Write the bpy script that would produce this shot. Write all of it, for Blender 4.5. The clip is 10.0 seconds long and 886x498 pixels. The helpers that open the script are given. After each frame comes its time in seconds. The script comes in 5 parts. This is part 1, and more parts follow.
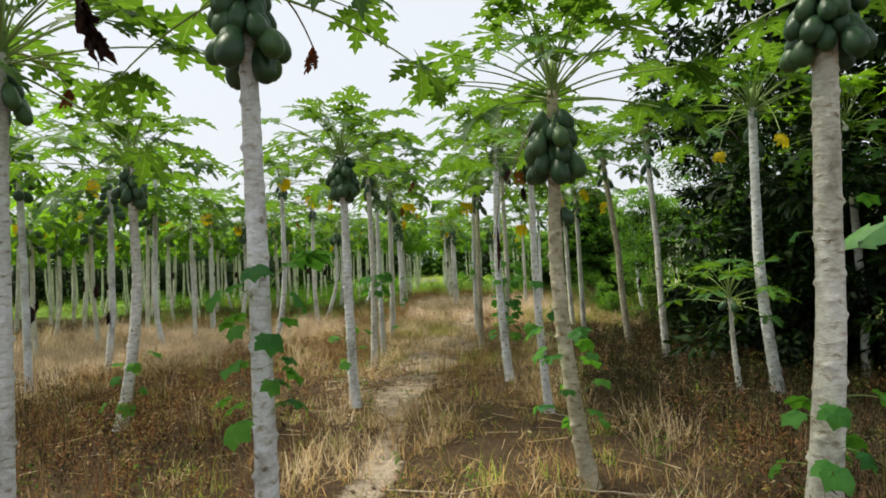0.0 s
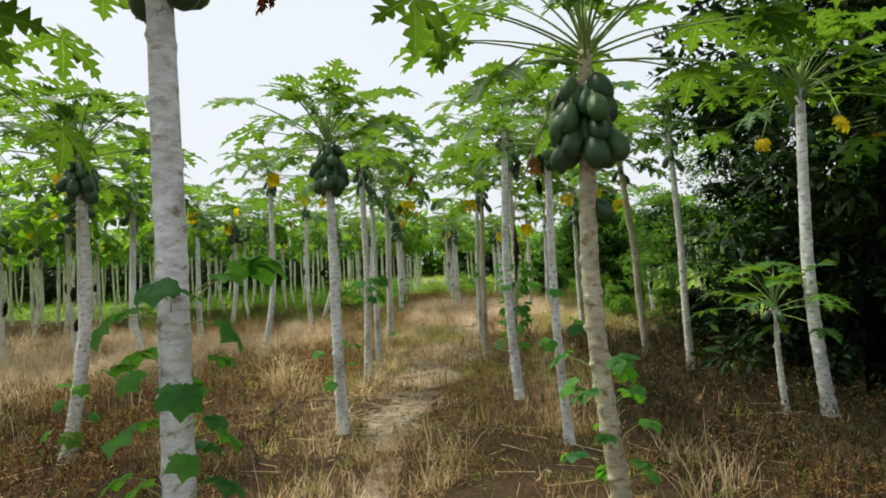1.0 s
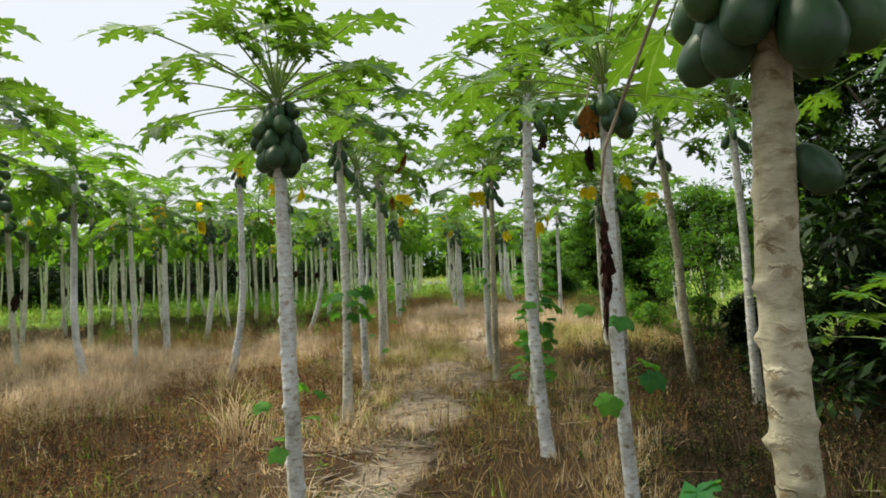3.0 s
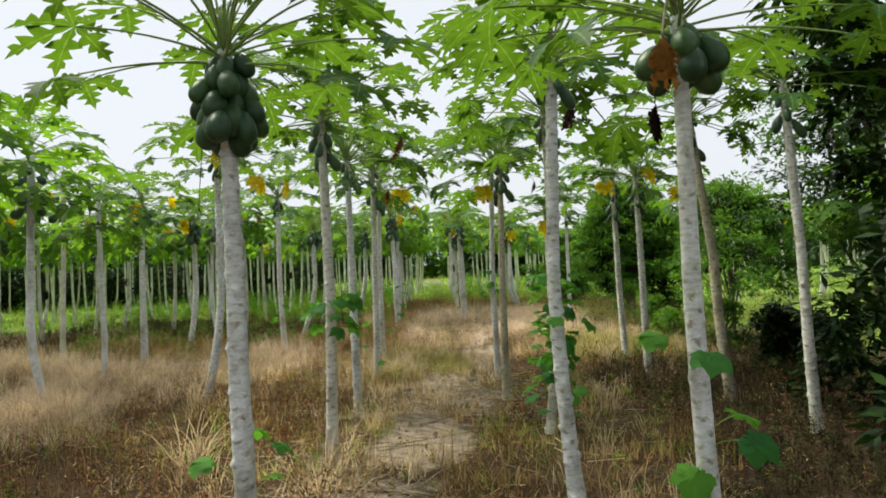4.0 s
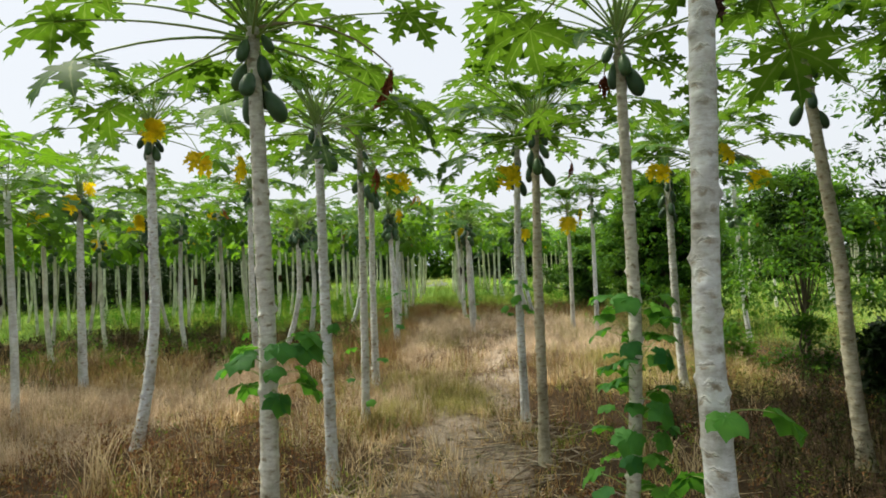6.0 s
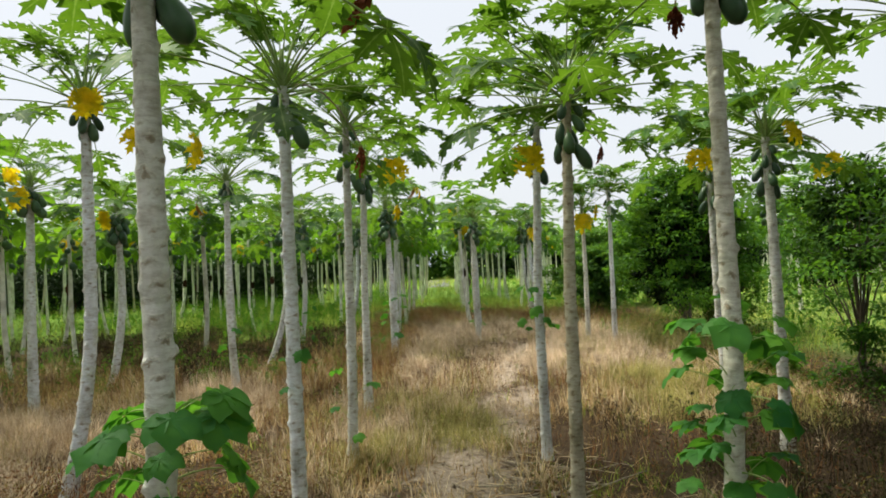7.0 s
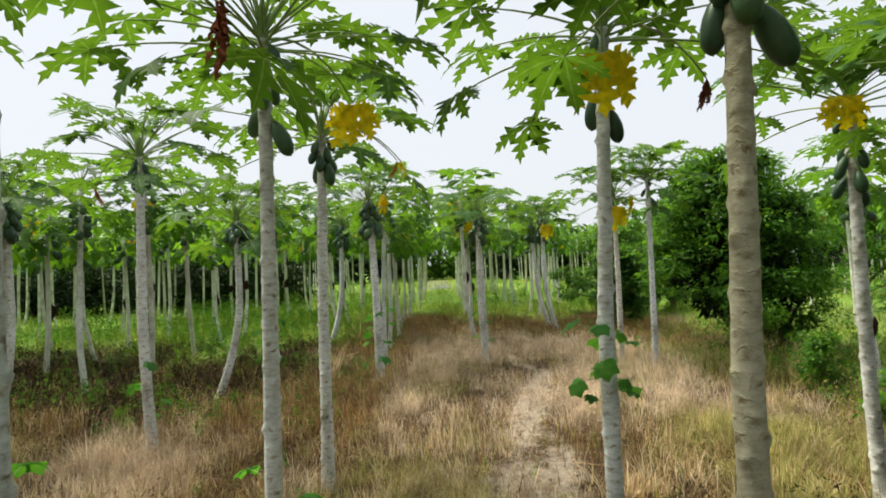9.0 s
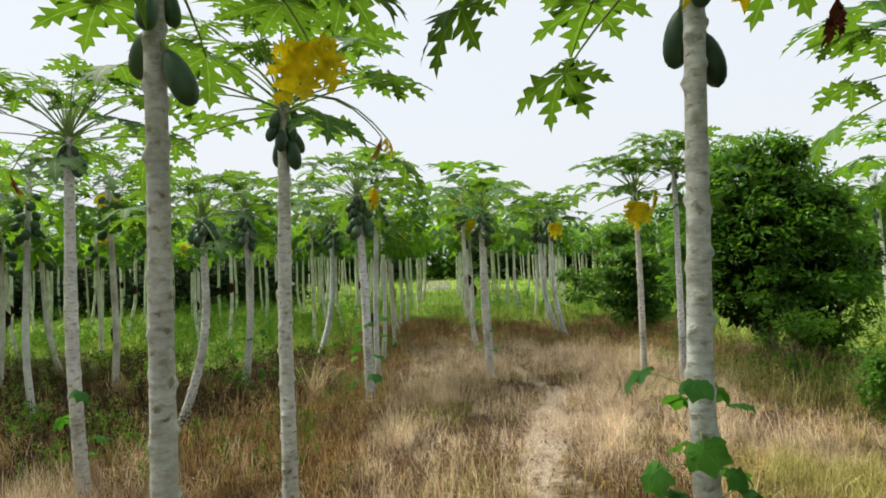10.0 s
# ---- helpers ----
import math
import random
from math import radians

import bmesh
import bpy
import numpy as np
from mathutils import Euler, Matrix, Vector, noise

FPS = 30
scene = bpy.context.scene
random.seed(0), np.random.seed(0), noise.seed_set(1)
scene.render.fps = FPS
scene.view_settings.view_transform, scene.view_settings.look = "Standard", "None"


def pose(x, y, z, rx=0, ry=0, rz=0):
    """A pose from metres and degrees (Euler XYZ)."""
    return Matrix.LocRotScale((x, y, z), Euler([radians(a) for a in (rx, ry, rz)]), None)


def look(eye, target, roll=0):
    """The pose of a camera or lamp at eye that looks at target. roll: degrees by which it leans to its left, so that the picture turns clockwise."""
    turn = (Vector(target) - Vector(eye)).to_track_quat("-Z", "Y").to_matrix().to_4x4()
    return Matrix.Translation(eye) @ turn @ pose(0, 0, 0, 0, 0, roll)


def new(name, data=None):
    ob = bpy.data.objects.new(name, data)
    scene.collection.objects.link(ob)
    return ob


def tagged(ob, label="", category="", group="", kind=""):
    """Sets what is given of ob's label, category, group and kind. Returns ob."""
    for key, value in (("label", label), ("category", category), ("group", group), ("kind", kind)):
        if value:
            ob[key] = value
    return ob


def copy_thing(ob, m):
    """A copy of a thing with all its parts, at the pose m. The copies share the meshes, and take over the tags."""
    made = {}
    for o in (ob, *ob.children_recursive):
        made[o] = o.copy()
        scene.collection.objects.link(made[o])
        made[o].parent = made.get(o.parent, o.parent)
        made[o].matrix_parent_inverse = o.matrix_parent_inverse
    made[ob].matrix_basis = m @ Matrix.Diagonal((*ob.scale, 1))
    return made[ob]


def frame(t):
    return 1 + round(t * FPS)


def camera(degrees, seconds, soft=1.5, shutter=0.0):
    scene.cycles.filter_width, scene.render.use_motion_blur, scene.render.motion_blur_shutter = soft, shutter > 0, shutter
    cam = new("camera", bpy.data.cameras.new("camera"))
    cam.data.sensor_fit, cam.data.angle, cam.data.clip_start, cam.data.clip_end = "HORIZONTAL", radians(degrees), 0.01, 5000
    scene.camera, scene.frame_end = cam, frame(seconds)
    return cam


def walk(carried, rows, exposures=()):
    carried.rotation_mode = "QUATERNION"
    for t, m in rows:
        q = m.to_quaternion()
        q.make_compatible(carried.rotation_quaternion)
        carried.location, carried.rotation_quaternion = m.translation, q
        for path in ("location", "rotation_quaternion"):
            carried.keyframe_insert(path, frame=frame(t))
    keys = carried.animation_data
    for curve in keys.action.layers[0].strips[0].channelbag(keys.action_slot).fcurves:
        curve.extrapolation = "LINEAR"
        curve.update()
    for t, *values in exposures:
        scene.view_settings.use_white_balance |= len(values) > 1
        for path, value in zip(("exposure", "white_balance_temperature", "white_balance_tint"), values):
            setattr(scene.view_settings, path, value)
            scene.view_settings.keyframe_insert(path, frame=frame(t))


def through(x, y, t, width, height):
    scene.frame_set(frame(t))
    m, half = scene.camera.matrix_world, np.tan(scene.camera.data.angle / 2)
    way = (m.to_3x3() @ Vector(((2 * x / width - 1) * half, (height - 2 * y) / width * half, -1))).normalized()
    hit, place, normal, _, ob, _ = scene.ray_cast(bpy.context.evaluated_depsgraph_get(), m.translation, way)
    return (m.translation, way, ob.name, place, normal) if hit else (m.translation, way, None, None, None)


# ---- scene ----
cam = camera(70.0, 10.0, soft=1.8)
EXPOSURE, SKY = 0.62, 0.69
ROWS = [
    (0.0, 0.000, 0.000, 1.500, 0.07, 1.63, 2.55),
    (0.5, -0.010, 0.518, 1.527, 0.11, 1.61, 2.52),
    (1.0, -0.005, 1.047, 1.550, 0.16, 1.60, 2.51),
    (1.5, -0.002, 1.549, 1.565, 0.23, 1.60, 2.53),
    (2.0, 0.002, 2.061, 1.590, 0.28, 1.61, 2.54),
    (2.5, 0.006, 2.589, 1.613, 0.33, 1.61, 2.51),
    (4.0, -0.017, 4.346, 1.689, 0.48, 1.58, 2.55),
    (4.5, -0.056, 4.936, 1.709, 0.55, 1.59, 2.55),
    (5.0, -0.087, 5.558, 1.738, 0.60, 1.59, 2.49),
    (5.5, -0.103, 6.216, 1.774, 0.67, 1.54, 2.48),
    (7.0, -0.157, 8.299, 1.848, 0.92, 1.50, 2.52),
    (7.5, -0.164, 9.009, 1.874, 0.98, 1.48, 2.56),
    (8.0, -0.166, 9.729, 1.899, 0.97, 1.47, 2.55),
    (8.5, -0.159, 10.461, 1.933, 0.98, 1.42, 2.53),
    (9.0, -0.156, 11.179, 1.965, 0.99, 1.40, 2.46),
    (9.5, -0.150, 11.872, 1.995, 1.00, 1.36, 2.45),
    (10.0, -0.162, 12.561, 2.026, 1.02, 1.32, 2.44),
]
walk(cam, [(t, pose(x, y, z, 90 + pitch, roll, yaw)) for t, x, y, z, yaw, pitch, roll in ROWS],
     exposures=[(0.0, EXPOSURE), (10.0, EXPOSURE)])

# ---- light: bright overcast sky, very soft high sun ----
SUN_ELEVATION, SUN_HEADING = radians(62), radians(-60)
world = bpy.data.worlds.new("overcast")
scene.world = world
world.use_nodes = True
wn = world.node_tree.nodes
wl = world.node_tree.links
wn.clear()
sky = wn.new("ShaderNodeTexSky")
sky.sky_type = "NISHITA"
sky.sun_disc = False
sky.sun_elevation, sky.sun_rotation = SUN_ELEVATION, SUN_HEADING
sky.air_density, sky.dust_density = 1.5, 4.0
dim = wn.new("ShaderNodeMix")
dim.data_type, dim.blend_type = "RGBA", "MULTIPLY"
dim.inputs[0].default_value = 1.0
dim.inputs[7].default_value = (0.10, 0.10, 0.10, 1)
veil = wn.new("ShaderNodeMix")
veil.data_type = "RGBA"
veil.inputs[0].default_value = 0.85
veil.inputs[7].default_value = (0.885, 0.925, 0.98, 1)
back = wn.new("ShaderNodeBackground")
back.inputs[1].default_value = SKY
wout = wn.new("ShaderNodeOutputWorld")
wl.new(sky.outputs[0], dim.inputs[6])
wl.new(dim.outputs[2], veil.inputs[6])
wl.new(veil.outputs[2], back.inputs[0])
wl.new(back.outputs[0], wout.inputs[0])

sun_data = bpy.data.lights.new("sun", "SUN")
sun_data.energy, sun_data.angle, sun_data.color = 5.0, radians(28), (0.97, 0.94, 0.75)
sun = new("sun", sun_data)
sun.matrix_world = look((0, 0, 60), (math.sin(SUN_HEADING) * -32, math.cos(SUN_HEADING) * -32, 0))


# ---- materials ----
class Mat:
    """A node material under construction."""

    def __init__(self, name):
        self.m = bpy.data.materials.new(name)
        self.m.use_nodes = True
        self.t = self.m.node_tree
        self.b = self.t.nodes["Principled BSDF"]
        self.out = self.t.nodes["Material Output"]

    def node(self, kind, **inputs):
        n = self.t.nodes.new(kind)
        for k, v in inputs.items():
            n.inputs[k.replace("_", " ")].default_value = v
        return n

    def link(self, a, b):
        self.t.links.new(a, b)

    def noise(self, scale, detail=4.0, rough=0.6, coords="Object", stretch=(1, 1, 1)):
        tc = self.node("ShaderNodeTexCoord")
        mp = self.node("ShaderNodeMapping")
        mp.inputs["Scale"].default_value = stretch
        n = self.node("ShaderNodeTexNoise", Scale=scale, Detail=detail, Roughness=rough)
        self.link(tc.outputs[coords], mp.inputs[0])
        self.link(mp.outputs[0], n.inputs["Vector"])
        return n.outputs["Fac"]

    def ramp(self, fac, stops):
        r = self.node("ShaderNodeValToRGB")
        e = r.color_ramp.elements
        while len(e) < len(stops):
            e.new(0.5)
        for el, (p, c) in zip(e, stops):
            el.position, el.color = p, (*c, 1)
        self.link(fac, r.inputs[0])
        return r.outputs[0]

    def mix(self, fac, a, b, blend="MIX"):
        n = self.node("ShaderNodeMix")
        n.data_type, n.blend_type = "RGBA", blend
        for sock, v in ((n.inputs[0], fac), (n.inputs[6], a), (n.inputs[7], b)):
            if isinstance(v, (int, float)):
                sock.default_value = v
            elif isinstance(v, tuple):
                sock.default_value = (*v, 1)
            else:
                self.link(v, sock)
        return n.outputs[2]

    def bump(self, height, strength, distance):
        n = self.node("ShaderNodeBump", Strength=strength, Distance=distance)
        self.link(height, n.inputs["Height"])
        self.link(n.outputs[0], self.b.inputs["Normal"])
        return n.outputs[0]

    def island(self):
        return self.node("ShaderNodeNewGeometry").outputs["Random Per Island"]

    def per_object(self):
        return self.node("ShaderNodeObjectInfo").outputs["Random"]

    def attribute(self, name):
        n = self.node("ShaderNodeAttribute")
        n.attribute_name = name
        return n.outputs["Fac"]

    def math(self, op, a, b=0.0, c=0.0, clamp=False):
        n = self.node("ShaderNodeMath")
        n.operation, n.use_clamp = op, clamp
        for sock, v in zip(n.inputs, (a, b, c)):
            if isinstance(v, (int, float)):
                sock.default_value = v
            else:
                self.link(v, sock)
        return n.outputs[0]

    def done(self, colour, rough=0.8, spec=0.3, glow_through=0.0, through_colour=None):
        self.b.inputs["Roughness"].default_value = rough
        self.b.inputs["Specular IOR Level"].default_value = spec
        if isinstance(colour, tuple):
            self.b.inputs["Base Color"].default_value = (*colour, 1)
        else:
            self.link(colour, self.b.inputs["Base Color"])
        if glow_through > 0:
            tr = self.node("ShaderNodeBsdfTranslucent")
            c = through_colour if through_colour is not None else colour
            if isinstance(c, tuple):
                tr.inputs[0].default_value = (*c, 1)
            else:
                self.link(c, tr.inputs[0])
            mx = self.node("ShaderNodeMixShader")
            mx.inputs[0].default_value = glow_through
            self.link(self.b.outputs[0], mx.inputs[1])
            self.link(tr.outputs[0], mx.inputs[2])
            self.link(mx.outputs[0], self.out.inputs[0])
        return self.m


def leaf_material(name, dark, light, through, who, rough=0.42, share=0.45, veins=False, sprays=0.0):
    m = Mat(name)
    r = m.per_object() if who == "object" else m.island()
    mid = tuple((a + b) / 2 * f for a, b, f in zip(dark, light, (0.85, 0.95, 1.25)))
    tone = m.ramp(r, [(0.0, dark), (0.5, mid), (1.0, light)])
    mott = m.ramp(m.noise(7, 5, 0.65), [(0.3, (0.62, 0.66, 0.66)), (0.5, (0.95, 0.95, 0.95)), (0.72, (1.22, 1.15, 1.0))])
    col = m.mix(1.0, tone, mott, "MULTIPLY")
    thr = m.mix(1.0, m.mix(0.5, through, through), mott, "MULTIPLY")
    if who == "island":
        # one plant is darker than the next
        plant = m.ramp(m.per_object(), [(0.0, (0.62, 0.66, 0.70)), (0.5, (0.92, 0.93, 0.95)), (1.0, (1.16, 1.10, 0.95))])
        col = m.mix(1.0, col, plant, "MULTIPLY")
        thr = m.mix(1.0, thr, plant, "MULTIPLY")
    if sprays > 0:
        # noise paints whole sprays as shaded gaps and as lit leaves
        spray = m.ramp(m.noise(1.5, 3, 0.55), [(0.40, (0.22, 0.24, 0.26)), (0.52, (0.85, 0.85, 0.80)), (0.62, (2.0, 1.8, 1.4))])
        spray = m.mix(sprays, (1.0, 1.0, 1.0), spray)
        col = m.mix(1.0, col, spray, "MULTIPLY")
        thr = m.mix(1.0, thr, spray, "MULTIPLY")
    if veins:
        v = m.ramp(m.attribute("vein"), [(0.88, (0, 0, 0)), (0.97, (1, 1, 1))])
        col = m.mix(v, col, (0.15, 0.23, 0.06))
        thr = m.mix(v, thr, (0.20, 0.34, 0.05))
    m.bump(m.noise(60, 3), 0.25, 0.004)
    return m.done(col, rough + 0.18, 0.16, share, thr)


MAT = {}
MAT["leaf"] = leaf_material("papaya_leaf", (0.013, 0.056, 0.012), (0.064, 0.163, 0.020), (0.146, 0.290, 0.016), "object", share=0.36, veins=True)
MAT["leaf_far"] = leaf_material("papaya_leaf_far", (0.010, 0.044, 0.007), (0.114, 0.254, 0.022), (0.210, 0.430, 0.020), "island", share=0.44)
MAT["leaf_young"] = leaf_material("young_papaya_leaf", (0.016, 0.095, 0.030), (0.110, 0.285, 0.035), (0.15, 0.42, 0.03), "object", share=0.38)
MAT["leaf_yellow"] = leaf_material("yellowed_leaf", (0.70, 0.54, 0.014), (0.80, 0.68, 0.03), (0.88, 0.66, 0.01), "object", 0.55, 0.6)
MAT["leaf_dead"] = leaf_material("dead_leaf", (0.022, 0.013, 0.011), (0.075, 0.028, 0.020), (0.06, 0.024, 0.016), "object", 0.85, 0.15)
MAT["leaf_black"] = leaf_material("blackened_dead_leaf", (0.014, 0.008, 0.006), (0.050, 0.022, 0.014), (0.03, 0.012, 0.008), "object", 0.8, 0.08)
MAT["leaf_red"] = leaf_material("red_brown_dead_leaf", (0.10, 0.024, 0.012), (0.21, 0.060, 0.026), (0.20, 0.05, 0.02), "object", 0.8, 0.25)
MAT["leaf_rust"] = leaf_material("withered_leaf", (0.34, 0.13, 0.035), (0.50, 0.25, 0.07), (0.42, 0.19, 0.04), "object", 0.8, 0.25)
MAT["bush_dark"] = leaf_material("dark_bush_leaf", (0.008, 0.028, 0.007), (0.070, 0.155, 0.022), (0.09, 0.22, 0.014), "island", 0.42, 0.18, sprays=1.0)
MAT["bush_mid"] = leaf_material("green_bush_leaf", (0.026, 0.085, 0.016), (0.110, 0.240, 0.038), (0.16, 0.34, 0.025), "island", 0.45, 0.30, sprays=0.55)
# shade under the dense canopy is put into this leaf colour
MAT["bush_shade"] = leaf_material("shade_tinted_tree_leaf", (0.004, 0.013, 0.004), (0.028, 0.066, 0.013), (0.035, 0.09, 0.008), "island", 0.45, 0.12, sprays=0.9)
# leaf colour of the far belts, with under-canopy shade painted in
MAT["shade_leaf"] = leaf_material("shade_tinted_far_leaf", (0.006, 0.016, 0.005), (0.030, 0.062, 0.014), (0.03, 0.07, 0.01), "island", 0.5, 0.08)
MAT["bush_light"] = leaf_material("light_bush_leaf", (0.035, 0.115, 0.014), (0.125, 0.270, 0.035), (0.19, 0.42, 0.025), "island", 0.5, 0.40, sprays=0.45)
MAT["banana"] = leaf_material("banana_leaf", (0.045, 0.125, 0.035), (0.08, 0.19, 0.05), (0.17, 0.36, 0.06), "object", 0.35, 0.35)


def petiole_material():
    m = Mat("petiole_green")
    c = m.ramp(m.noise(6, 3), [(0.3, (0.16, 0.26, 0.06)), (0.7, (0.30, 0.40, 0.13))])
    return m.done(c, 0.5, 0.35)


MAT["petiole"] = petiole_material()


def fruit_material():
    m = Mat("unripe_papaya_skin")
    base = m.ramp(m.per_object(), [(0.0, (0.020, 0.058, 0.028)), (0.6, (0.034, 0.088, 0.040)), (1.0, (0.058, 0.125, 0.042))])
    mott = m.ramp(m.noise(22, 5, 0.65), [(0.3, (0.70, 0.74, 0.72)), (0.75, (1.25, 1.2, 1.15))])
    bloom = m.ramp(m.noise(5, 4, 0.6), [(0.42, (0, 0, 0)), (0.7, (0.22, 0.22, 0.22))])
    c = m.mix(bloom, m.mix(1.0, base, mott, "MULTIPLY"), (0.10, 0.165, 0.115))
    m.bump(m.noise(70, 3), 0.12, 0.003)
    return m.done(c, 0.40, 0.45)


MAT["fruit"] = fruit_material()


def far_trunk_material():
    m = Mat("weathered_papaya_bark")
    tint = m.ramp(m.island(), [(0.0, (0.42, 0.38, 0.30)), (0.3, (0.66, 0.64, 0.58)), (0.7, (0.80, 0.80, 0.77)), (1.0, (0.58, 0.54, 0.42))])
    stain = m.ramp(m.noise(3.0, 6, 0.65), [(0.35, (0.55, 0.52, 0.46)), (0.6, (1.08, 1.07, 1.05))])
    m.bump(m.noise(30, 4), 0.5, 0.01)
    return m.done(m.mix(1.0, tint, stain, "MULTIPLY"), 0.88, 0.2)


MAT["trunk_far"] = far_trunk_material()


def trunk_material(name, tints):
    m = Mat(name)
    tint = m.ramp(m.per_object(), tints)
    stain = m.ramp(m.noise(4.0, 6, 0.65, stretch=(1, 1, 0.5)), [(0.34, (0.50, 0.48, 0.42)), (0.47, (0.84, 0.83, 0.80)), (0.62, (1.10, 1.10, 1.10))])
    lines = m.ramp(m.noise(40, 4, 0.7, stretch=(0.4, 0.4, 1.2)), [(0.32, (0.70, 0.67, 0.63)), (0.56, (1.03, 1.03, 1.03))])
    # leaf scars: staggered arches round the stem
    wobble = m.math("MULTIPLY_ADD", m.noise(7, 5, 0.7), 0.16, -0.08)
    v = m.math("DIVIDE", m.math("ADD", m.attribute("along"), wobble), 0.062)
    row = m.math("FLOOR", v)
    around = m.math("MULTIPLY_ADD", m.attribute("around"), 3.0, m.math("MULTIPLY", row, 0.382))
    fu = m.math("SUBTRACT", m.math("FRACT", around), 0.5)
    fu2 = m.math("MULTIPLY", fu, fu)
    fv = m.math("SUBTRACT", m.math("FRACT", v), m.math("MULTIPLY_ADD", fu2, -1.3, 0.70))
    inside = m.math("SUBTRACT", 1.0, m.math("MULTIPLY", m.math("ABSOLUTE", fu), 2.3), clamp=True)
    inside = m.math("MULTIPLY", inside, 3.0, clamp=True)
    lip = m.math("MULTIPLY", m.math("SUBTRACT", 1.0, m.math("MULTIPLY", m.math("ABSOLUTE", fv), 7.0), clamp=True), inside)
    under = m.math("SUBTRACT", 1.0, m.math("MULTIPLY", m.math("ABSOLUTE", m.math("ADD", fv, 0.17)), 7.5), clamp=True)
    under = m.math("MULTIPLY", under, inside)
    du, dv = m.math("MULTIPLY", fu, 4.6), m.math("MULTIPLY", m.math("ADD", fv, 0.30), 5.0)
    eye = m.math("SUBTRACT", 1.0, m.math("ADD", m.math("MULTIPLY", du, du), m.math("MULTIPLY", dv, dv)), clamp=True)
    strong = m.ramp(m.noise(5, 3, 0.6), [(0.36, (0.08, 0.08, 0.08)), (0.60, (1, 1, 1))])
    dark = m.math("MULTIPLY", m.math("MAXIMUM", m.math("MULTIPLY", under, 0.28), m.math("MULTIPLY", eye, 0.85)), strong)
    scar = m.ramp(dark, [(0.0, (1, 1, 1)), (0.5, (0.62, 0.55, 0.46)), (1.0, (0.30, 0.25, 0.20))])
    pale_lip = m.ramp(m.math("MULTIPLY", lip, strong), [(0.0, (1, 1, 1)), (1.0, (1.14, 1.12, 1.08))])
    lichen = m.ramp(m.noise(2.2, 5, 0.7), [(0.56, (1, 1, 1)), (0.72, (0.78, 0.86, 0.66))])
    c = m.mix(1.0, m.mix(1.0, tint, stain, "MULTIPLY"), lines, "MULTIPLY")
    c = m.mix(1.0, m.mix(1.0, c, scar, "MULTIPLY"), lichen, "MULTIPLY")
    c = m.mix(1.0, c, pale_lip, "MULTIPLY")
    relief = m.math("MULTIPLY_ADD", m.math("SUBTRACT", lip, m.math("MULTIPLY", under, 0.8)), strong, m.math("MULTIPLY", m.noise(75, 4, 0.65, stretch=(0.5, 0.5, 1.0)), 0.5))
    m.bump(relief, 0.5, 0.007)
    return m.done(c, 0.85, 0.2)


MAT["trunk"] = trunk_material("papaya_bark", [(0.0, (0.72, 0.745, 0.80)), (0.5, (0.76, 0.775, 0.82)), (1.0, (0.68, 0.66, 0.60))])
MAT["trunk_old"] = trunk_material("yellowish_papaya_bark", [(0.0, (0.56, 0.51, 0.39)), (0.5, (0.53, 0.49, 0.39)), (1.0, (0.50, 0.46, 0.37))])


def wood_material(name, a, b):
    m = Mat(name)
    c = m.ramp(m.noise(12, 6, 0.7, stretch=(1, 1, 0.3)), [(0.3, a), (0.7, b)])
    m.bump(m.noise(40, 4), 0.6, 0.01)
    return m.done(c, 0.9, 0.2)


MAT["bark_dark"] = wood_material("dark_bark", (0.05, 0.04, 0.03), (0.16, 0.13, 0.10))
MAT["twig"] = wood_material("dry_twig", (0.16, 0.12, 0.09), (0.42, 0.36, 0.28))
MAT["shoot"] = wood_material("green_stem", (0.10, 0.17, 0.05), (0.24, 0.28, 0.12))


def blade_material(name, stops, through=0.3, rough=0.85):
    m = Mat(name)
    c = m.ramp(m.island(), stops)
    patch = m.ramp(m.noise(1.6, 6, 0.65), [(0.32, (0.50, 0.45, 0.41)), (0.5, (0.97, 0.95, 0.93)), (0.68, (1.30, 1.27, 1.22))])
    tuft = m.ramp(m.noise(5.5, 3, 0.6), [(0.34, (0.50, 0.45, 0.40)), (0.5, (0.97, 0.95, 0.94)), (0.66, (1.30, 1.27, 1.23))])
    return m.done(m.mix(1.0, m.mix(1.0, c, patch, "MULTIPLY"), tuft, "MULTIPLY"), rough, 0.15, through)


MAT["grass_tan"] = blade_material("dry_tan_grass", [(0, (0.36, 0.25, 0.13)), (0.45, (0.62, 0.49, 0.31)), (1, (0.82, 0.72, 0.54))], 0.45)
MAT["grass_pink"] = blade_material("feathery_dry_grass", [(0, (0.40, 0.29, 0.20)), (0.4, (0.66, 0.53, 0.40)), (1, (0.84, 0.75, 0.62))], 0.5)
MAT["grass_brown"] = blade_material("brown_grass", [(0, (0.14, 0.08, 0.035)), (0.45, (0.42, 0.265, 0.12)), (0.78, (0.60, 0.46, 0.25)), (1, (0.30, 0.30, 0.08))], 0.4)
MAT["grass_green"] = blade_material("green_grass", [(0, (0.15, 0.25, 0.030)), (0.6, (0.36, 0.50, 0.08)), (1, (0.56, 0.60, 0.17))], 0.5)
MAT["weed_rust"] = blade_material("withered_weed", [(0, (0.032, 0.016, 0.010)), (0.35, (0.155, 0.066, 0.034)), (0.66, (0.36, 0.175, 0.078)), (0.86, (0.26, 0.26, 0.06)), (0.97, (0.56, 0.43, 0.26))], 0.3)
MAT["weed_olive"] = blade_material("olive_weed", [(0, (0.045, 0.075, 0.018)), (0.5, (0.15, 0.20, 0.04)), (0.8, (0.32, 0.32, 0.08)), (1, (0.42, 0.33, 0.12))], 0.35)
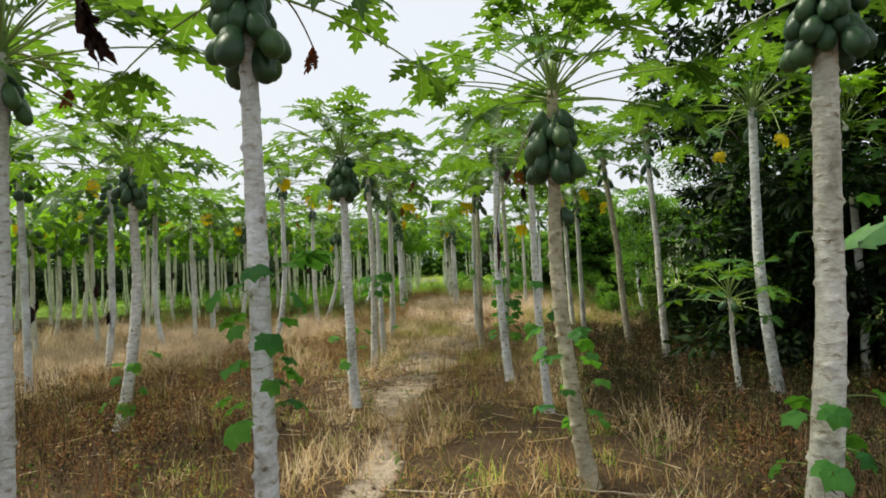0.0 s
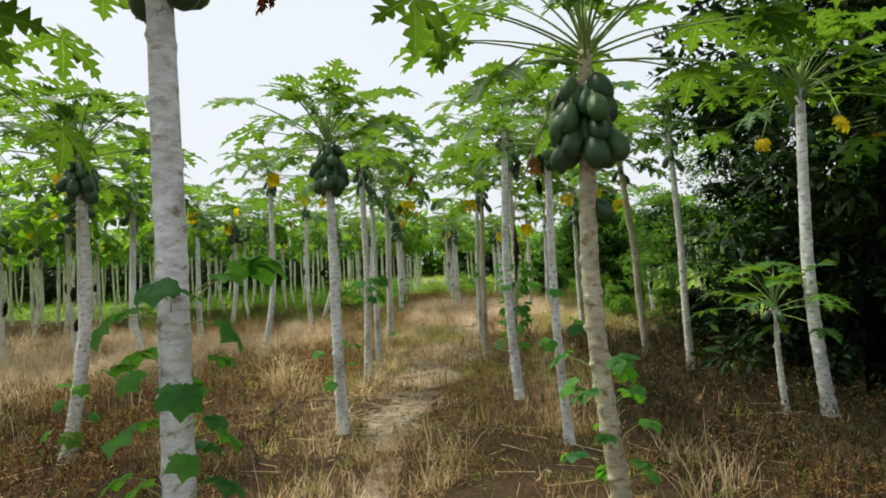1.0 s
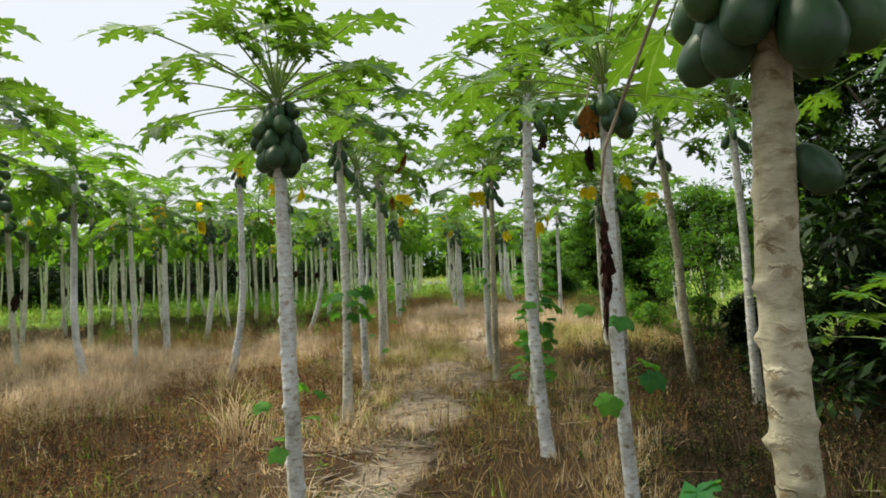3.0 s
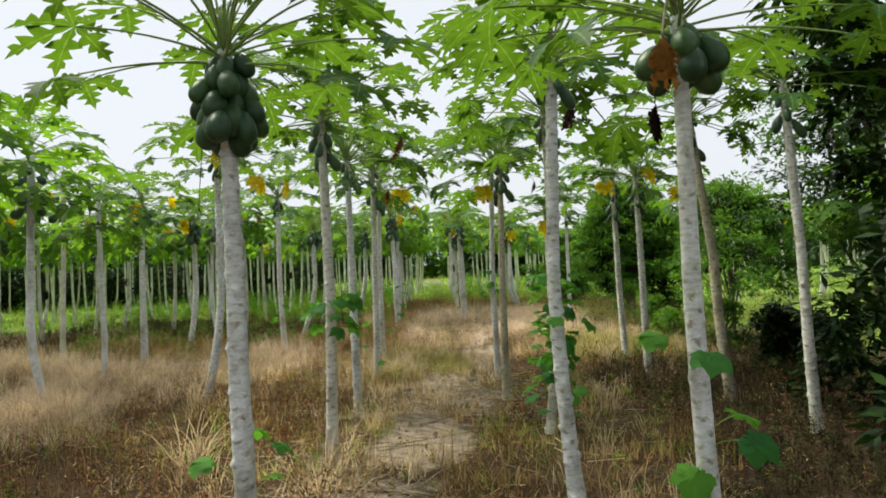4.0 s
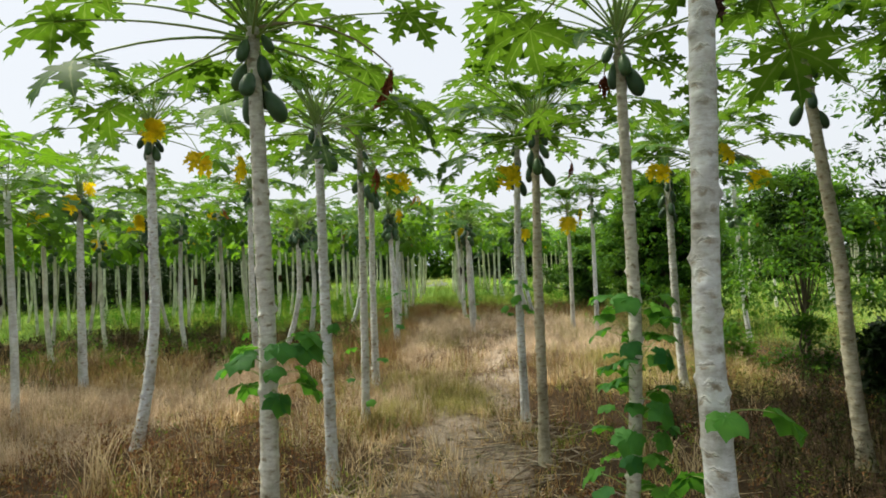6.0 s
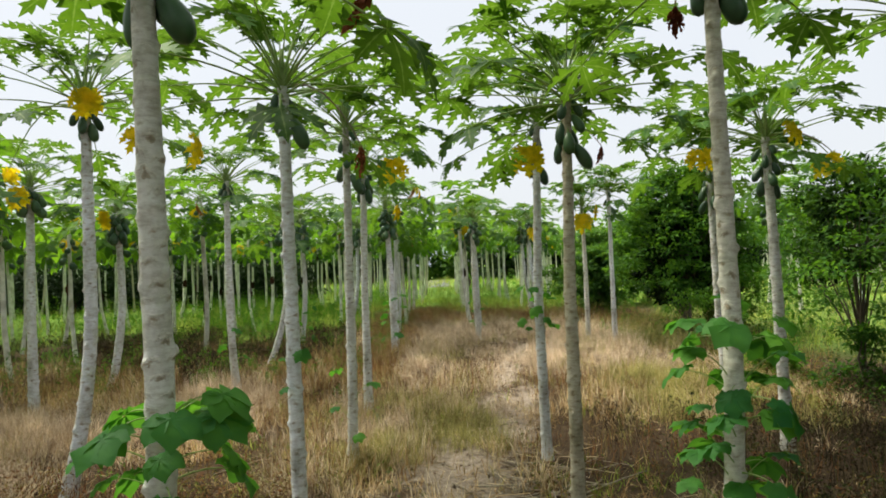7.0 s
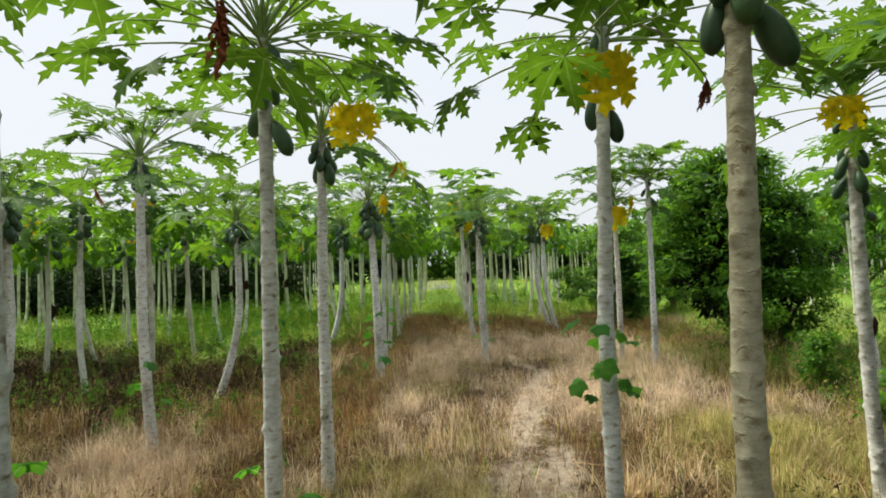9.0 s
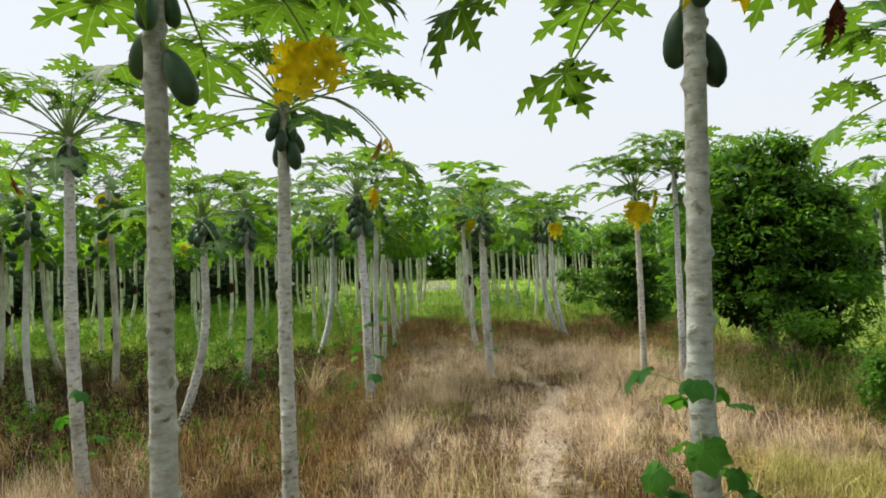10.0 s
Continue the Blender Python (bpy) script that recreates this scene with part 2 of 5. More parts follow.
MAT["grass_yellow"] = blade_material("yellow_green_grass", [(0, (0.16, 0.17, 0.045)), (0.5, (0.38, 0.37, 0.13)), (1, (0.62, 0.56, 0.27))], 0.45)
# dead weeds of the bank; also paints shade at the thicket's foot
MAT["weed_bank_shade"] = blade_material("dead_and_shaded_weed", [(0, (0.011, 0.010, 0.006)), (0.5, (0.036, 0.027, 0.015)), (0.85, (0.095, 0.070, 0.035)), (1, (0.09, 0.12, 0.03))], 0.15)
# weed colour at the thicket's foot, darkened by its shade
MAT["weed_shaded"] = blade_material("shade_tinted_weed", [(0, (0.012, 0.022, 0.008)), (0.5, (0.035, 0.055, 0.016)), (0.8, (0.07, 0.11, 0.025)), (1, (0.16, 0.13, 0.06))], 0.15)
MAT["litter"] = blade_material("leaf_litter", [(0, (0.08, 0.055, 0.04)), (0.5, (0.28, 0.20, 0.145)), (1, (0.54, 0.45, 0.36))], 0.05)


def ground_material():
    m = Mat("orchard_soil")
    fine = m.noise(38, 8, 0.7)
    mid = m.noise(3.6, 9, 0.72)
    soil = m.ramp(fine, [(0.3, (0.040, 0.026, 0.016)), (0.55, (0.100, 0.068, 0.042)), (0.75, (0.21, 0.155, 0.10))])
    sand = m.ramp(fine, [(0.28, (0.25, 0.19, 0.15)), (0.5, (0.42, 0.345, 0.285)), (0.75, (0.57, 0.49, 0.42))])
    green = m.ramp(fine, [(0.3, (0.08, 0.15, 0.025)), (0.7, (0.26, 0.40, 0.075))])
    add = m.node("ShaderNodeMath")
    add.operation = "MULTIPLY_ADD"
    add.inputs[1].default_value, add.inputs[2].default_value = 1.7, -0.82
    m.link(mid, add.inputs[0])
    total = m.node("ShaderNodeMath")
    total.operation, total.use_clamp = "ADD", True
    m.link(m.attribute("trail"), total.inputs[0])
    m.link(add.outputs[0], total.inputs[1])
    step = m.ramp(total.outputs[0], [(0.30, (0, 0, 0)), (0.62, (1, 1, 1))])
    clods = m.ramp(m.noise(9, 7, 0.75), [(0.34, (0.50, 0.46, 0.42)), (0.5, (0.92, 0.90, 0.88)), (0.66, (1.12, 1.1, 1.08))])
    c = m.mix(1.0, m.mix(step, soil, sand), clods, "MULTIPLY")
    c = m.mix(m.attribute("turf"), c, green)
    m.bump(m.noise(24, 8, 0.75), 1.0, 0.05)
    return m.done(c, 0.95, 0.1)


MAT["ground"] = ground_material()


# ---- mesh helpers ----
def tri_mesh(name, co, tris, material, extra=None):
    """A mesh from arrays of vertices and triangles."""
    me = bpy.data.meshes.new(name)
    co, tris = np.asarray(co, np.float32), np.asarray(tris, np.int32)
    me.vertices.add(len(co))
    me.vertices.foreach_set("co", co.ravel())
    me.loops.add(tris.size)
    me.loops.foreach_set("vertex_index", tris.ravel())
    me.polygons.add(len(tris))
    me.polygons.foreach_set("loop_start", np.arange(0, tris.size, 3, dtype=np.int32))
    me.polygons.foreach_set("loop_total", np.full(len(tris), 3, np.int32))
    me.materials.append(material)
    me.update(calc_edges=True)
    for key, values in (extra or {}).items():
        me.attributes.new(key, "FLOAT", "POINT").data.foreach_set("value", np.asarray(values, np.float32))
    return me


def poly_mesh(name, verts, faces, materials, index=None, smooth=True, extra=None):
    me = bpy.data.meshes.new(name)
    me.from_pydata([tuple(v) for v in verts], [], faces)
    for m in materials:
        me.materials.append(m)
    if index is not None:
        me.polygons.foreach_set("material_index", index)
    if smooth:
        me.polygons.foreach_set("use_smooth", [True] * len(faces))
    me.update()
    for key, values in (extra or {}).items():
        me.attributes.new(key, "FLOAT", "POINT").data.foreach_set("value", values)
    return me


def part(name, me, parent, m=None, label=""):
    ob = new(name, me)
    ob.parent = parent
    if m is not None:
        ob.matrix_basis = m
    if label:
        ob["label"] = label
    return ob


def part_pair(name, second, meshes, parent, m, label=""):
    """A leaf with its petiole, or a fruit with its stalk, under a thing."""
    ob = part(name, meshes[0], parent, m, label)
    part(second, meshes[1], ob)
    return ob


def smooth01(a, b, v):
    u = np.clip((np.asarray(v, float) - a) / (b - a), 0, 1)
    return u * u * (3 - 2 * u)


def tube(points, radii, sides):
    """Rings along a path, as vertices and quads, closed at the far end."""
    vs, fs = [], []
    n = len(points)
    for i, (p, r) in enumerate(zip(points, radii)):
        d = (Vector(points[min(i + 1, n - 1)]) - Vector(points[max(i - 1, 0)])).normalized()
        a = d.cross(Vector((0.13, 0.97, 0.21))).normalized()
        b = d.cross(a)
        for k in range(sides):
            w = 2 * math.pi * k / sides
            vs.append(Vector(p) + a * (r * math.cos(w)) + b * (r * math.sin(w)))
    for i in range(n - 1):
        for k in range(sides):
            k2 = (k + 1) % sides
            fs.append((i * sides + k, i * sides + k2, (i + 1) * sides + k2, (i + 1) * sides + k))
    fs.append(tuple((n - 1) * sides + k for k in range(sides)))
    return vs, fs


def gravel_material():
    m = Mat("grey_gravel")
    c = m.ramp(m.noise(3, 8, 0.7), [(0.3, (0.10, 0.10, 0.105)), (0.7, (0.19, 0.19, 0.20))])
    m.bump(m.noise(20, 5), 0.6, 0.02)
    return m.done(c, 0.95, 0.1)


MAT["gravel"] = gravel_material()


# ---- lie of the land ----
TRAIL = [(-1.0, 0.0), (-0.70, 3.5), (-0.68, 6.0), (-0.64, 8.0), (-0.48, 10.5), (-0.30, 12.0), (-0.15, 14.0), (0.25, 16.3), (0.7, 19.0), (1.25, 22.0), (0.6, 26.0), (-0.2, 32.0), (-0.4, 60.0)]


def trail_x(y):
    ys = [q[1] for q in TRAIL]
    return np.interp(y, ys, [q[0] for q in TRAIL])


def trail_mask(x, y):
    half = np.interp(y, [0, 3, 6, 8, 10, 13, 16, 19, 22, 25, 30], [0.03, 0.05, 0.08, 0.16, 0.34, 0.52, 0.46, 0.20, 0.12, 0.05, 0.01])
    wob = 0.08 * np.sin(1.1 * y + 1) + 0.05 * np.sin(2.9 * y + 0.7 * np.sin(4 * x))
    fade = 0.72 + 0.28 * np.sin(1.9 * y + 2.2 * np.sin(3.1 * x))
    return (1 - smooth01(half * 0.4, half * 1.9 + 0.12, np.abs(x - trail_x(y) - wob))) * fade


def ground_z(x, y):
    x, y = np.asarray(x, float), np.asarray(y, float)
    z = -0.17 * (1 - smooth01(14.5, 20, y)) - 0.05 * np.clip(x - 1.5, 0, 5) + 0.005 * np.clip(y - 20, 0, 40)
    z = z + 0.025 * np.sin(1.7 * x + 0.6 * y) * np.cos(1.3 * y - 0.4 * x) + 0.012 * np.sin(5.1 * x) * np.sin(4.3 * y + x)
    return z - 0.035 * trail_mask(x, y)


def turf_mask(x, y):
    """1 where the ground is grown over with green."""
    edge = y + 1.5 * np.sin(x * 0.8) + 0.8 * np.sin(x * 2.1 + 1)
    far = smooth01(32.5, 35.0, edge)
    left = smooth01(25.5, 28.5, edge) * smooth01(2.4, 4.0, -x)
    right = smooth01(6.0, 8.5, x + 0.9 * np.sin(y * 0.9)) * smooth01(15, 19, y)
    return np.clip(np.maximum(np.maximum(far, left), 0.7 * right), 0, 1)


def build_ground():
    def spread(lo, hi, step, reach):
        inner = list(np.arange(lo, hi, step))
        out, d, v = [], step, hi
        while v < reach:
            out.append(v)
            d *= 1.22
            v += d
        low, d, v = [], step, lo
        while v > -reach:
            d *= 1.22
            v -= d
            low.append(v)
        return np.array(low[::-1] + inner + out + [reach])

    xs, ys = spread(-7, 7, 0.15, 900), spread(0, 28, 0.17, 900)
    gx, gy = np.meshgrid(xs, ys)
    x, y = gx.ravel(), gy.ravel()
    w = len(xs)
    i = (np.arange(len(ys) - 1)[:, None] * w + np.arange(w - 1)[None]).ravel()
    tris = np.concatenate([np.stack([i, i + 1, i + w + 1], 1), np.stack([i, i + w + 1, i + w], 1)])
    me = tri_mesh("ground", np.stack([x, y, ground_z(x, y)], 1), tris, MAT["ground"], {"trail": trail_mask(x, y), "turf": turf_mask(x, y)})
    me.polygons.foreach_set("use_smooth", [True] * len(me.polygons))
    tagged(new("ground", me), "dry sandy orchard soil with a worn footpath", "ground", kind="structure")


build_ground()


# ---- papaya leaf ----
def leaf_geo(rng, elev, plen, size, pitch, curl, lod, thin=1.0, crumple=0.0, bend=22, pet=0.0085, fan=1.0):
    """Long petiole from the origin towards +x, with a deeply lobed blade at its end. lod 0 fine, 1 middle, 2 coarse, 4 a young leaf with plain broad lobes."""
    n = (7, 4, 3, 2, 6)[lod]
    pts, p = [], Vector((0, 0, 0))
    for k in range(n):
        pts.append(p.copy())
        a = radians(elev - bend * k / (n - 1))
        p += Vector((math.cos(a), 0, math.sin(a))) * plen / (n - 1)
    vs, fs = tube(pts, [pet * (1 - 0.5 * k / (n - 1)) for k in range(n)], (5, 4, 3, 3, 5)[lod])
    idx = [1] * len(fs)
    o = pts[-1]
    a = radians(pitch)
    fwd, side, up = Vector((math.cos(a), 0, math.sin(a))), Vector((0, 1, 0)), Vector((-math.sin(a), 0, math.cos(a)))
    if lod in (2, 3):
        spokes, lens = (-118, -58, 0, 58, 118), (0.72, 0.95, 1.0, 0.95, 0.72)
        prof = [(0.0, 0.0, 0), (0.34, 0.17, 0), (0.62, 0.20, 0.06), (1.0, 0.0, 0)] if lod == 2 else [(0.0, 0.0, 0), (0.5, 0.21, 0), (1.0, 0.0, 0)]
    else:
        spokes, lens = (-150, -101, -51, 0, 51, 101, 150), (0.52, 0.80, 0.96, 1.0, 0.96, 0.80, 0.52)
        if lod == 4:
            prof = [(0.0, 0.0, 0), (0.22, 0.13, 0), (0.42, 0.20, 0.0), (0.56, 0.25, 0.06), (0.66, 0.17, 0.07), (0.78, 0.12, 0.05), (0.9, 0.05, 0.02), (1.0, 0.0, 0)]
        elif lod == 1:
            prof = [(0.0, 0.0, 0), (0.26, 0.11, 0), (0.34, 0.06, 0), (0.42, 0.28, 0.12), (0.55, 0.06, 0), (0.62, 0.20, 0.10), (0.76, 0.05, 0), (1.0, 0.0, 0)]
        else:
            prof = [(0.0, 0.0, 0), (0.20, 0.10, 0), (0.29, 0.080, 0), (0.34, 0.19, 0.04), (0.39, 0.29, 0.13), (0.45, 0.19, 0.07), (0.51, 0.078, 0.0),
                    (0.55, 0.16, 0.04), (0.59, 0.235, 0.11), (0.65, 0.14, 0.05), (0.70, 0.062, 0.0), (0.74, 0.12, 0.03), (0.78, 0.15, 0.08), (0.85, 0.06, 0.0), (1.0, 0.0, 0)]
    for w, ln in zip(spokes, lens):
        w = radians(w * fan + rng.uniform(-5, 5))
        ln = size * ln * rng.uniform(0.88, 1.1)
        kc = curl * rng.uniform(0.7, 1.35)
        fold = rng.uniform(0.05, 0.3)
        twist = rng.uniform(-0.3, 0.3)
        rad, tang = fwd * math.cos(w) + side * math.sin(w), side * math.cos(w) - fwd * math.sin(w)

        def at(s, v):
            r = math.sin(kc * s) / kc if abs(kc) > 0.02 else s
            d = -(1 - math.cos(kc * s)) / kc if abs(kc) > 0.02 else 0
            q = o + rad * (r * ln) + up * (d * ln) + tang * (v * ln * thin) + up * (abs(v) * fold * ln + v * twist * ln)
            if crumple:
                q = q + Vector((rng.gauss(0, 1), rng.gauss(0, 1), rng.gauss(0, 1))) * crumple
            return q

        first = len(vs)
        for s, v, push in prof:
            jl, jr = rng.uniform(0.85, 1.15), rng.uniform(0.85, 1.15)
            vs.extend((at(s, 0), at(s + push, v * jl), at(s + push, -v * jr)))
        for k in range(len(prof) - 1):
            m0, m1 = first + 3 * k, first + 3 * k + 3
            if k == 0:
                new_f = [(m0, m1, m1 + 1), (m0, m1 + 2, m1)]
            elif k == len(prof) - 2:
                new_f = [(m0, m1, m0 + 1), (m0, m0 + 2, m1)]
            else:
                new_f = [(m0, m1, m1 + 1, m0 + 1), (m0, m0 + 2, m1 + 2, m1)]
            fs.extend(new_f)
            idx.extend([0] * len(new_f))
    return vs, fs, idx


def split_geo(geo):
    """Two pieces of a shape by its two materials: blade and petiole, or skin and stalk."""
    out = []
    for want in (0, 1):
        fs = [f for f, i in zip(geo[1], geo[2]) if i == want]
        keep = sorted({q for f in fs for q in f})
        new_no = {q: k for k, q in enumerate(keep)}
        out.append(([geo[0][q] for q in keep], [tuple(new_no[q] for q in f) for f in fs], keep))
    return out


def pair_of(name, geo, material, second, veins=0):
    """The meshes of a leaf's blade and petiole, or of a fruit and its stalk."""
    a, b = split_geo(geo)
    stem = len(geo[0]) - 7 * veins * 3  # veins: cross-rows along each of the seven lobes
    extra = {"vein": [1.0 if (q - stem) % 3 == 0 else 0.0 for q in a[2]]} if veins else None
    return poly_mesh(name, a[0], a[1], [MAT[material]], extra=extra), poly_mesh(name + "_stalk", b[0], b[1], [MAT[second]])


# age classes, young to old: elevation, petiole, blade radius, blade pitch, curl
AGES = [(80, 0.25, 0.17, 40, 0.4), (70, 0.46, 0.28, 20, 0.4), (58, 0.66, 0.335, 6, 0.4), (42, 0.79, 0.37, -3, 0.45),
        (27, 0.86, 0.38, -9, 0.5), (12, 0.89, 0.37, -15, 0.6), (-5, 0.87, 0.345, -26, 0.75)]
LEAVES = []
for age_no, (el, pl, sz, pi, cu) in enumerate(AGES):
    kinds = []
    for v in range(3):
        rng = random.Random(100 + age_no * 10 + v)
        g = leaf_geo(rng, el + rng.uniform(-6, 6), pl * rng.uniform(0.88, 1.1), sz * rng.uniform(0.92, 1.08), pi + rng.uniform(-10, 10), cu, 0)
        kinds.append(pair_of("papaya_leaf", g, "leaf", "petiole", 15))
    LEAVES.append(kinds)
YELLOW = []
DEAD = []
SPROUT = []
for v in range(3):
    rng = random.Random(300 + v)
    g = leaf_geo(rng, (15, -5, 28)[v], 0.26, 0.36, (-84, -76, -90)[v], 0.45, 0, 1.0, 0.005, 50, 0.010, (0.36, 0.45, 0.30)[v])
    YELLOW.append(pair_of("yellow_leaf", g, "leaf_yellow", "petiole"))
    g = leaf_geo(rng, (10, -20, 0)[v], 0.45, 0.27, -84, 0.35, 0, 0.55, 0.007, 60, 0.007, 0.16)
    DEAD.append(pair_of("dead_leaf", g, "leaf_dead", "leaf_rust"))
    g = leaf_geo(rng, (35, 10, 55)[v], 0.20, 0.120, (-25, -50, -5)[v], 0.75, 4, 1.5, 0.002, 40, 0.0035)
    SPROUT.append(pair_of("sprout_leaf", g, "leaf_young", "petiole"))
# blades that hang from the end of a long petiole, one metre in length
HUNG = {}
for key, mat, fan, thin_, curl_, pitch_, crush in (("yellow", "leaf_yellow", 0.55, 0.95, 1.05, -58, 0.012), ("dead", "leaf_dead", 0.13, 0.55, 0.3, -86, 0.022),
                                                   ("red", "leaf_red", 0.17, 0.45, 0.3, -86, 0.022), ("rust", "leaf_rust", 0.18, 0.50, 0.4, -85, 0.022)):
    HUNG[key] = []
    for v in range(3):
        g = leaf_geo(random.Random(340 + v), -80, 0.02, 1.0, pitch_ - 8 * v, curl_, 0, thin_, crush, 0, 0.004, fan)
        HUNG[key].append(pair_of("hung_leaf", g, mat, "petiole")[0])


# ---- papaya fruit ----
def fruit_geo(rng, length, width, sides=13, rings=9, stalk=True):
    vs, fs = [], []
    pk = 0.6 ** 0.6 * 0.4 ** 0.4
    lean = rng.uniform(-0.06, 0.06)
    for i in range(rings + 1):
        t = 0.5 - 0.5 * math.cos(math.pi * (i + 0.12) / (rings + 0.12))
        r = width / 2 * (t ** 0.6 * max(0.0, 1 - t) ** 0.4 / pk) if i < rings else 0.002
        for k in range(sides):
            w = 2 * math.pi * k / sides
            rr = r * (1 + 0.028 * math.cos(5 * w))
            vs.append((rr * math.cos(w) + lean * length * t * t, rr * math.sin(w), -0.03 - length * t - (0.004 if i == rings else 0)))
    for i in range(rings):
        for k in range(sides):
            k2 = (k + 1) % sides
            fs.append((i * sides + k, (i + 1) * sides + k, (i + 1) * sides + k2, i * sides + k2))
    fs.append(tuple(range(sides)))
    idx = [0] * len(fs)
    if stalk:
        a, b = tube([(0, 0, 0.0), (0, 0, -0.02), (0, 0, -0.036)], [0.009, 0.008, 0.011], 6)
        base = len(vs)
        vs.extend(a)
        fs.extend([tuple(q + base for q in f) for f in b])
        idx.extend([1] * len(b))
    return vs, fs, idx


FRUIT = {"round": [], "long": []}
for v in range(3):
    rng = random.Random(500 + v)
    for key, ln, wd in (("round", 0.185, 0.122), ("long", 0.195, 0.092)):
        g = fruit_geo(rng, ln * rng.uniform(0.9, 1.1), wd * rng.uniform(0.92, 1.06))
        FRUIT[key].append(pair_of("papaya_fruit", g, "fruit", "petiole"))


# ---- papaya trunk ----
def spine(h, dx_mid, dx_top, z_mid):
    """Sideways shift of a trunk at height h above its base; it passes the middle and the top."""
    def f(z):
        a = z / z_mid
        if z <= z_mid:
            return dx_mid * (1 - (1 - a) ** 1.7)
        c = (z - z_mid) / (h - z_mid)
        return dx_mid + (dx_top - dx_mid) * c
    return f


def trunk_fine(rng, h, shift, sway, r_mid, rings_step=0.02, sides=18, knob=1.0, bark="trunk"):
    """A tapered stem with a flared foot and shallow swellings where leaves once grew."""
    n = int((h + 0.15) / rings_step)
    zs = np.linspace(-0.15, h, n)
    w = np.linspace(0, 2 * np.pi, sides + 1)
    Z, W = np.meshgrid(zs, w, indexing="ij")
    t = np.clip(Z / h, 0, 1)
    R = r_mid * (1.22 - 0.42 * t) + r_mid * 0.42 * np.exp(-np.clip(Z + 0.02, 0, 9) / 0.13)
    R = R * (1 + 0.025 * np.sin(2 * W + 3 * Z + rng.uniform(0, 6)) + 0.015 * np.sin(3 * W - 7 * Z))
    z0, k = 0.05, rng.randint(0, 9)
    while z0 < h:
        a0 = (k * 2.39996) % (2 * math.pi)
        dw = (W - a0 + np.pi) % (2 * np.pi) - np.pi
        R += knob * rng.uniform(0.003, 0.011) * np.exp(-(dw / 0.46) ** 2 - ((Z - z0) / 0.018) ** 2)
        z0 += rng.uniform(0.035, 0.065)
        k += 1
    cx = np.array([shift(max(z, 0)) for z in zs])
    cy = sway * np.sin(zs / h * 3.1)
    co = np.stack([cx[:, None] + R * np.cos(W), cy[:, None] + R * np.sin(W), Z], -1).reshape(-1, 3)
    wide = sides + 1
    i = (np.arange(n - 1)[:, None] * wide + np.arange(sides)[None]).ravel()
    tris = np.concatenate([np.stack([i, i + 1, i + 1 + wide], 1), np.stack([i, i + 1 + wide, i + wide], 1)])
    me = tri_mesh("papaya_trunk", co, tris, MAT[bark], {"around": (W / (2 * np.pi)).ravel(), "along": (Z + rng.uniform(0, 5)).ravel()})
    me.polygons.foreach_set("use_smooth", [True] * len(me.polygons))
    return me


GROUP = "papaya trees of the orchard"


